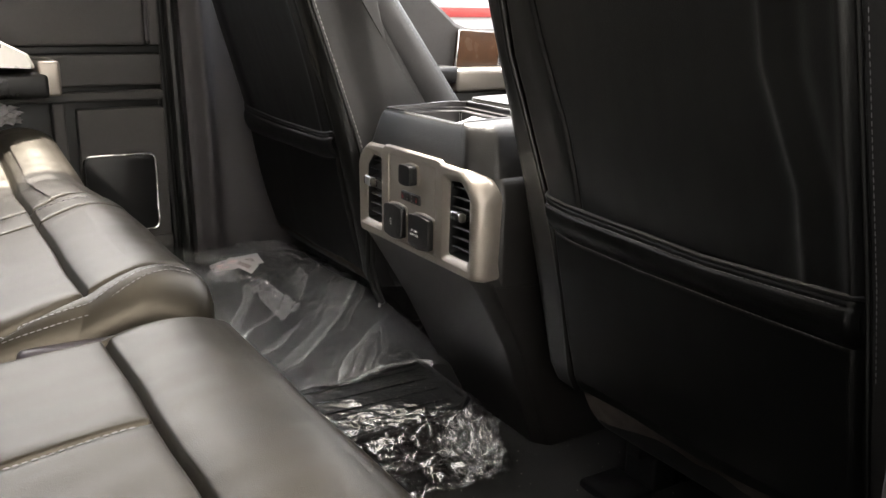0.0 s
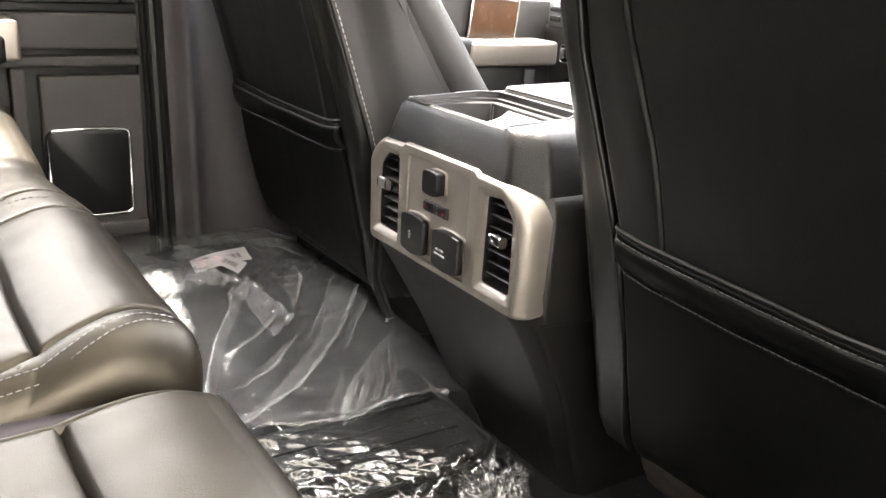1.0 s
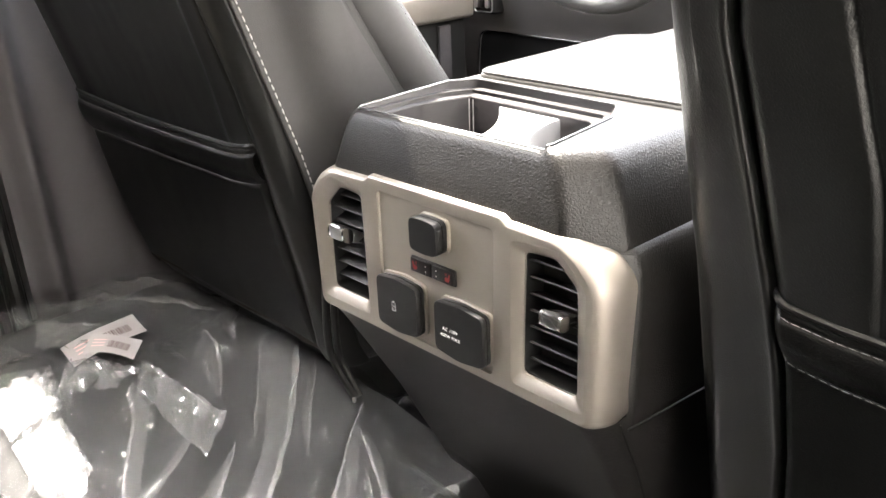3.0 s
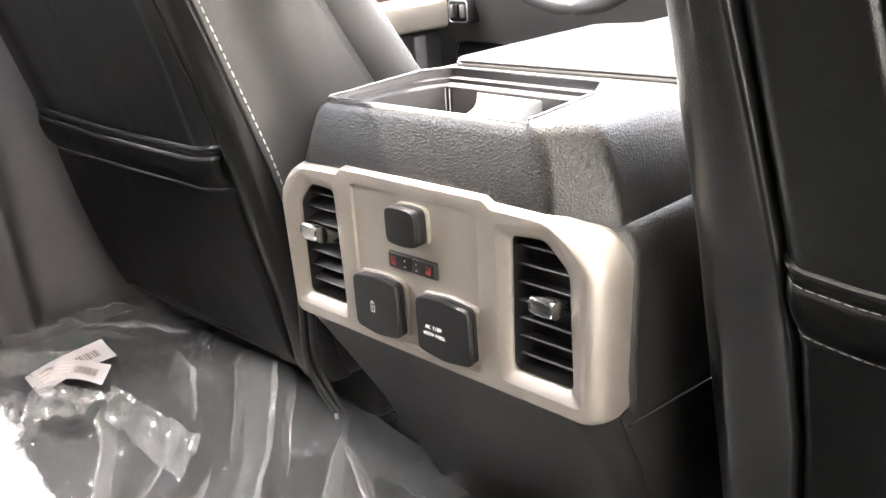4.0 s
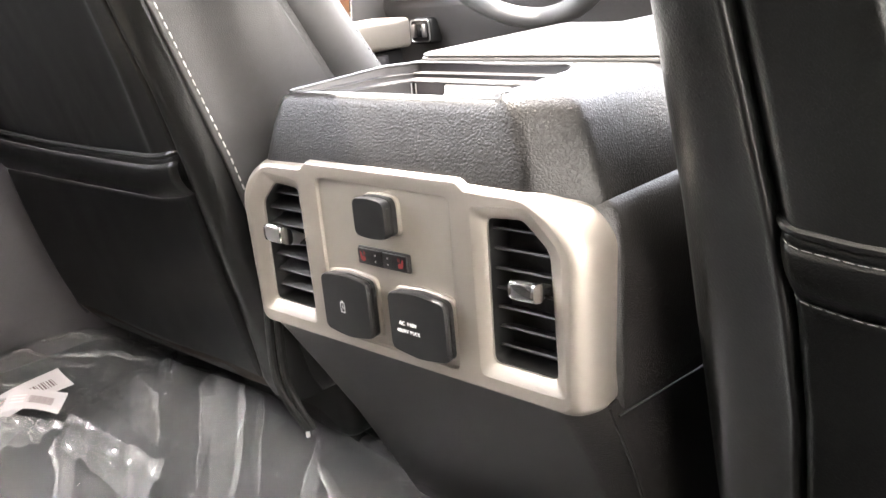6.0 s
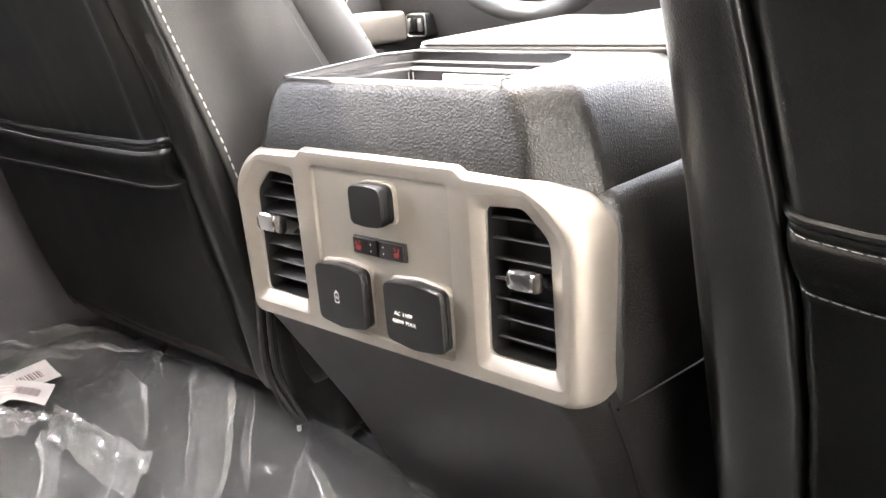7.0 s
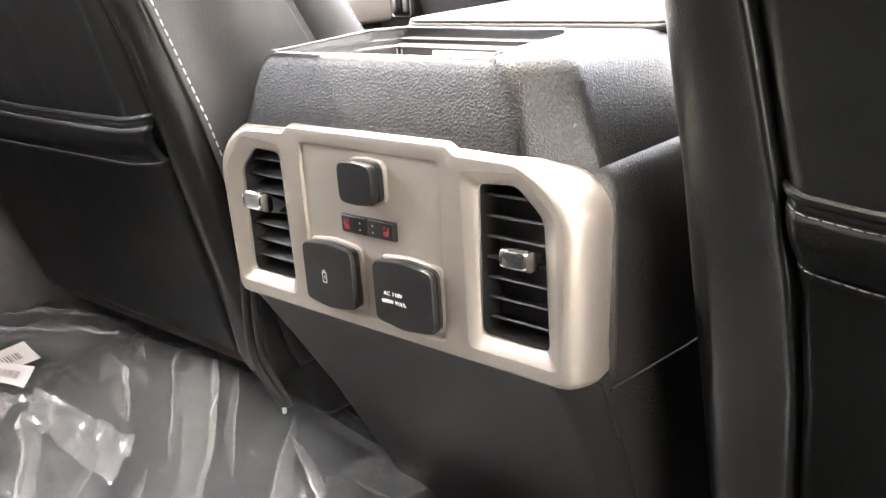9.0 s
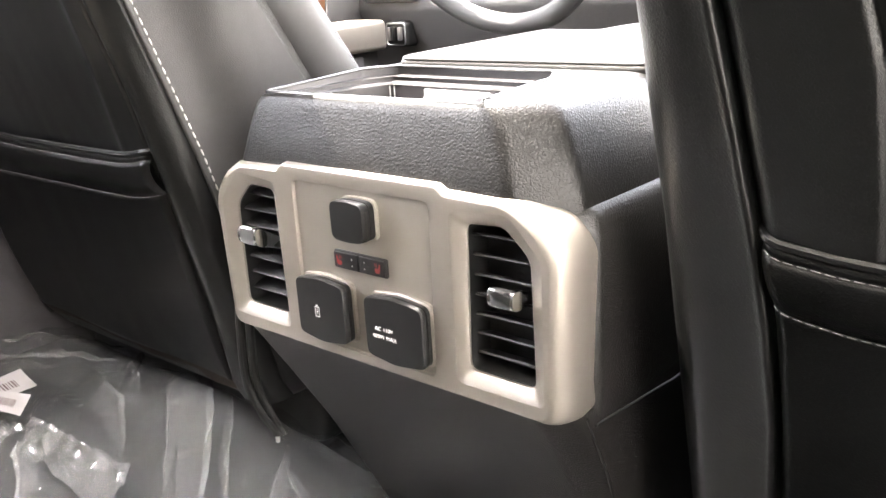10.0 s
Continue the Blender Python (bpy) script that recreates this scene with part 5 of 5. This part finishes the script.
# doubled film lying along the folds
for n, (line, wide) in enumerate(PLEATS):
    mid = spline([Vector((x, y, 0)) for x, y in line], 14)
    last = len(mid) - 1
    rows, rim = [], []
    side = 1 if n % 2 else -1
    for k, c in enumerate(mid):
        t = (mid[min(k + 1, last)] - mid[max(k - 1, 0)]).normalized()
        w = float(np.interp(k / last, np.linspace(0, 1, len(wide)), wide)) * (1 + 0.25 * fnoise(k * 0.35, n * 3.7)) * min(1.0, 0.15 + k / 5, 0.15 + (last - k) / 5)
        row = []
        for v in (-1.0, -0.55, 0.0, 0.5, 1.0):
            q = c + Vector((t.y, -t.x, 0)) * w * v
            row.append((q.x, q.y, bagheight(q.x, q.y) + 0.0016 + 0.0022 * (1 - abs(v)) + 0.0008 * fnoise(k * 0.5, v * 2, n)))
        rows.append(row)
        rim.append([(q.x, q.y, bagheight(q.x, q.y) + 0.0034 + lift) for q, lift in [(c + Vector((t.y, -t.x, 0)) * w * side * v, h) for v, h in ((0.62 + 0.2 * fnoise(k * 0.3, n), 0.0), (0.85, 0.0012), (1.03, -0.001))]])
    bm = bmesh.new()
    loft(bm, rows, False, False, False)
    pleat = part("gathered_fold", bm, FOLDFILM, bag, "milky gathered film", 180, True, True)
    bm = bmesh.new()
    loft(bm, rim, False, False, False)
    part("folded_edge", bm, EDGEFILM, pleat, "pale folded edge", 180, True, True)

# crumpled flaps beside the label, milky in place of bright reflections on the film: four corners each, and how high
# each pair of edges stands off
for n, (a, b, c, d, rise) in enumerate((((-0.468, -0.080), (-0.300, -0.060), (-0.246, -0.117), (-0.384, -0.126), 0.010),
                                        ((-0.575, -0.250), (-0.530, -0.168), (-0.415, -0.196), (-0.395, -0.262), 0.006),
                                        ((-0.395, -0.262), (-0.400, -0.205), (-0.300, -0.215), (-0.225, -0.272), 0.005),
                                        ((-0.520, -0.120), (-0.440, -0.092), (-0.405, -0.150), (-0.440, -0.188), 0.008),
                                        ((-0.690, -0.130), (-0.610, -0.050), (-0.560, -0.110), (-0.590, -0.165), 0.007))):
    FU, FV = np.meshgrid(np.linspace(0, 1, 70), np.linspace(0, 1, 40), indexing="ij")
    shake = 0.10 * np.array([fnoise(u * 5, n * 7.1) for u in FU[:, 0]])[:, None]
    FW = np.clip(FV * (1 + shake * FV), 0, 1.2)
    FX, FY = [a[k] * (1 - FU) * (1 - FW) + b[k] * FU * (1 - FW) + c[k] * FU * FW + d[k] * (1 - FU) * FW for k in (0, 1)]
    FZ = np.array([bagheight(x, y) for x, y in zip(FX.ravel(), FY.ravel())]).reshape(FX.shape)
    FZ = np.array([base(x, y) for x, y in zip(FX.ravel(), FY.ravel())]).reshape(FX.shape) * 0.6 + FZ * 0.4 + 0.007
    FZ += rise * np.abs(FV - 0.15) + facets(FX, FY, 500, 0.55, 0.012, 50 + n, 2.6, 0.5)
    gridmesh("crumpled_flap", FX, FY, FZ, FLAPFILM, bag, "crumpled film flap, reflected daylight put into its milky colour")

tag = thing("paper_label", (-0.54, -0.085, 0.15), "white paper label with a barcode inside the bag", "label")


def tagsheet(cx, cy, an, L, W, dz):
    def f(u, v):
        a, b = (u - 0.5) * L, (v - 0.5) * W
        x, y = cx + a * math.cos(an) - b * math.sin(an), cy + a * math.sin(an) + b * math.cos(an)
        return (x, y, base(x, y) + dz + 0.004 * math.sin(math.pi * u) + 0.002 * math.sin(3 * u + 2 * v) + 0.35 * (cx - x) + 0.22 * (y - cy))
    return f


for f, nm in ((tagsheet(-0.560, -0.088, 1.55, 0.100, 0.042, 0.014), "upper_slip"), (tagsheet(-0.507, -0.098, 0.75, 0.064, 0.034, 0.022), "lower_slip")):
    bm = bmesh.new()
    sheet(bm, f, 16, 8)
    slip = part(nm, bm, PAPER, tag, "white paper slip")
    bm = bmesh.new()
    for k in range(13):
        u0 = 0.45 + 0.032 * k
        w = 0.010 + 0.010 * ((k * 7) % 3) / 2
        vs = [bm.verts.new(Vector(f(u, v)) + Vector((0, 0, 0.0012))) for u, v in ((u0, 0.25), (u0 + w, 0.25), (u0 + w, 0.62), (u0, 0.62))]
        bm.faces.new(vs)
    part("barcode", bm, INK, slip, "dark barcode")
    bm = bmesh.new()
    for k in range(3):
        vs = [bm.verts.new(Vector(f(u, v)) + Vector((0, 0, 0.0012))) for u, v in ((0.12, 0.28 + 0.16 * k), (0.38, 0.28 + 0.16 * k), (0.38, 0.34 + 0.16 * k), (0.12, 0.34 + 0.16 * k))]
        bm.faces.new(vs)
    part("print_bars", bm, PINKINK, slip, "pale red print")

# ribbed rubber mats in a tight shiny wrap
rub = thing("rubber_mat_set", (0.0, -0.1, 0.02), "black rubber floor mats in shiny crinkled wrap", "floor mat")
bm = bmesh.new()
out = roundpoly([(-0.40, -0.33), (0.120, -0.33), (0.098, 0.030), (0.070, 0.066), (-0.40, 0.092)], 0.02, 5)
loft(bm, [[(x, y, 0.022) for x, y in out], [(x, y, 0.088) for x, y in out], [(x * 0.985, y * 0.98, 0.094) for x, y in out]])
part("rubber_mat", bm, RUBBER, rub, "black rubber mat stack")


for k in range(6):
    x = -0.110 + 0.040 * k
    part("rib", newbox(x, x + 0.0035, -0.30, 0.040 - 0.10 * max(0, x), 0.0935, 0.0965, 0.0008), RUBBER, rub)
bm = bmesh.new()
tube(bm, [(-0.39, 0.080, 0.0945), (-0.15, 0.070, 0.0945), (0.060, 0.058, 0.0945), (0.086, 0.030, 0.0945), (0.100, -0.10, 0.0945), (0.110, -0.30, 0.0945)], 0.0048, 8)
part("raised_edge", bm, RUBBER, rub, "raised rubber edge")


def wrap(u, v):
    y = -0.34 + 0.425 * v
    xe = 0.100 - 0.10 * max(0, y)
    s = -0.40 + (xe + 0.57) * u
    over = max(0.0, s - xe)
    x = s if over == 0 else xe + over * 0.45
    z = 0.1015 if over == 0 else max(0.026, 0.1015 - over * 0.55)
    fv = max(0.0, 1 - (1 - v) / 0.06)
    z -= 0.07 * fv ** 2
    a = 0.0004 + 0.0030 * max(0, min(1, (x - 0.04 - 0.8 * y) / 0.09)) + (0.006 if over > 0 else 0.0) + 0.0016 * max(0, min(1, (x - 0.03) / 0.05))
    return (x, y, z, a, s)


UW, VW = np.meshgrid(np.linspace(0, 1, 300), np.linspace(0, 1, 260), indexing="ij")
W = np.array([wrap(u, v) for u, v in zip(UW.ravel(), VW.ravel())]).reshape(300, 260, 5)
span = (-0.4, 0.3, -0.36, 0.1)
crumple = facets(W[..., 4], W[..., 1], 330, 1.0, 0.02, 21, 1.05, 0.28, span) + 0.35 * facets(W[..., 4], W[..., 1], 1100, 1.0, 0.008, 22, 1.25, 0.35, span)
ripple = np.array([fnoise(x * 8 + 2 * y, y * 40 - 9 * x, 2.0) for x, y in zip(W[..., 4].ravel(), W[..., 1].ravel())]).reshape(300, 260)
lift = W[..., 3] * (crumple / 0.006 - 0.6) + (0.0007 + 0.12 * W[..., 3]) * ripple
gridmesh("wrap_film", W[..., 0] + 0.4 * np.clip(W[..., 3] - 0.003, 0, 1) * ripple, W[..., 1], W[..., 2] + lift, WRAPFILM, rub, "shiny crinkled film")


# the wrap's gathered end, a crumpled fan of film on the carpet
def tail(u, v):
    a = 2 * math.pi * v
    r = 0.012 + 0.036 * math.sin(math.pi * min(1, 0.25 + 0.8 * u)) ** 0.7
    r *= 1 + 0.45 * (noise.ridged_multi_fractal((math.cos(a) * 1.6, math.sin(a) * 1.6, u * 3.0), 0.8, 2.2, 5, 0.9, 2.0) - 1.25)
    x = 0.085 + 0.115 * u
    y = 0.030 - 0.02 * u + r * 1.15 * math.cos(a)
    return (x + 0.006 * fnoise(math.cos(a) * 5, math.sin(a) * 5, u * 6), y, max(0.024, 0.062 - 0.012 * u + r * math.sin(a)))


bm = bmesh.new()
sheet(bm, tail, 60, 90)
part("gathered_end", bm, TAILFILM, rub, "crumpled shiny end of the wrap", 180)

scrap = thing("plastic_scrap", (-0.79, -0.44, 0.43), "torn scrap of white protective film on the door", "plastic scrap")
bm = bmesh.new()
sheet(bm, lambda u, v: (-0.79 + 0.012 * fnoise(u * 5, v * 5, 3), -0.485 + 0.06 * u + 0.01 * fnoise(u * 3, v * 6, 1), 0.435 + 0.045 * v * (1 - 0.3 * u) + 0.01 * fnoise(u * 6, v * 3, 9)), 20, 20)
part("film", bm, PAPER, scrap)

# grit on the carpet and crumbs on the wrapped mats
random.seed(5)
bm = bmesh.new()
for k in range(150):
    if k < 110:
        x, y, z = random.uniform(0.10, 0.48), random.uniform(-0.05, 0.32), 0.0235
    else:
        x, y, z = random.gauss(0.0, 0.04), random.gauss(0.0, 0.03), 0.1035
    r = random.uniform(0.0003, 0.0009)
    bmesh.ops.create_icosphere(bm, subdivisions=1, radius=r, matrix=pose(x, y, z, random.uniform(0, 90), random.uniform(0, 90)) @ Matrix.Diagonal((1.0, random.uniform(0.5, 1.0), random.uniform(0.4, 0.8), 1)))
tagged(part("grit", bm, pbr("pale_grit", (0.42, 0.40, 0.37), 0.8, var=0.4, var_scale=200)), "pale grit scattered on the floor and mats", "grit", "", "stuff")
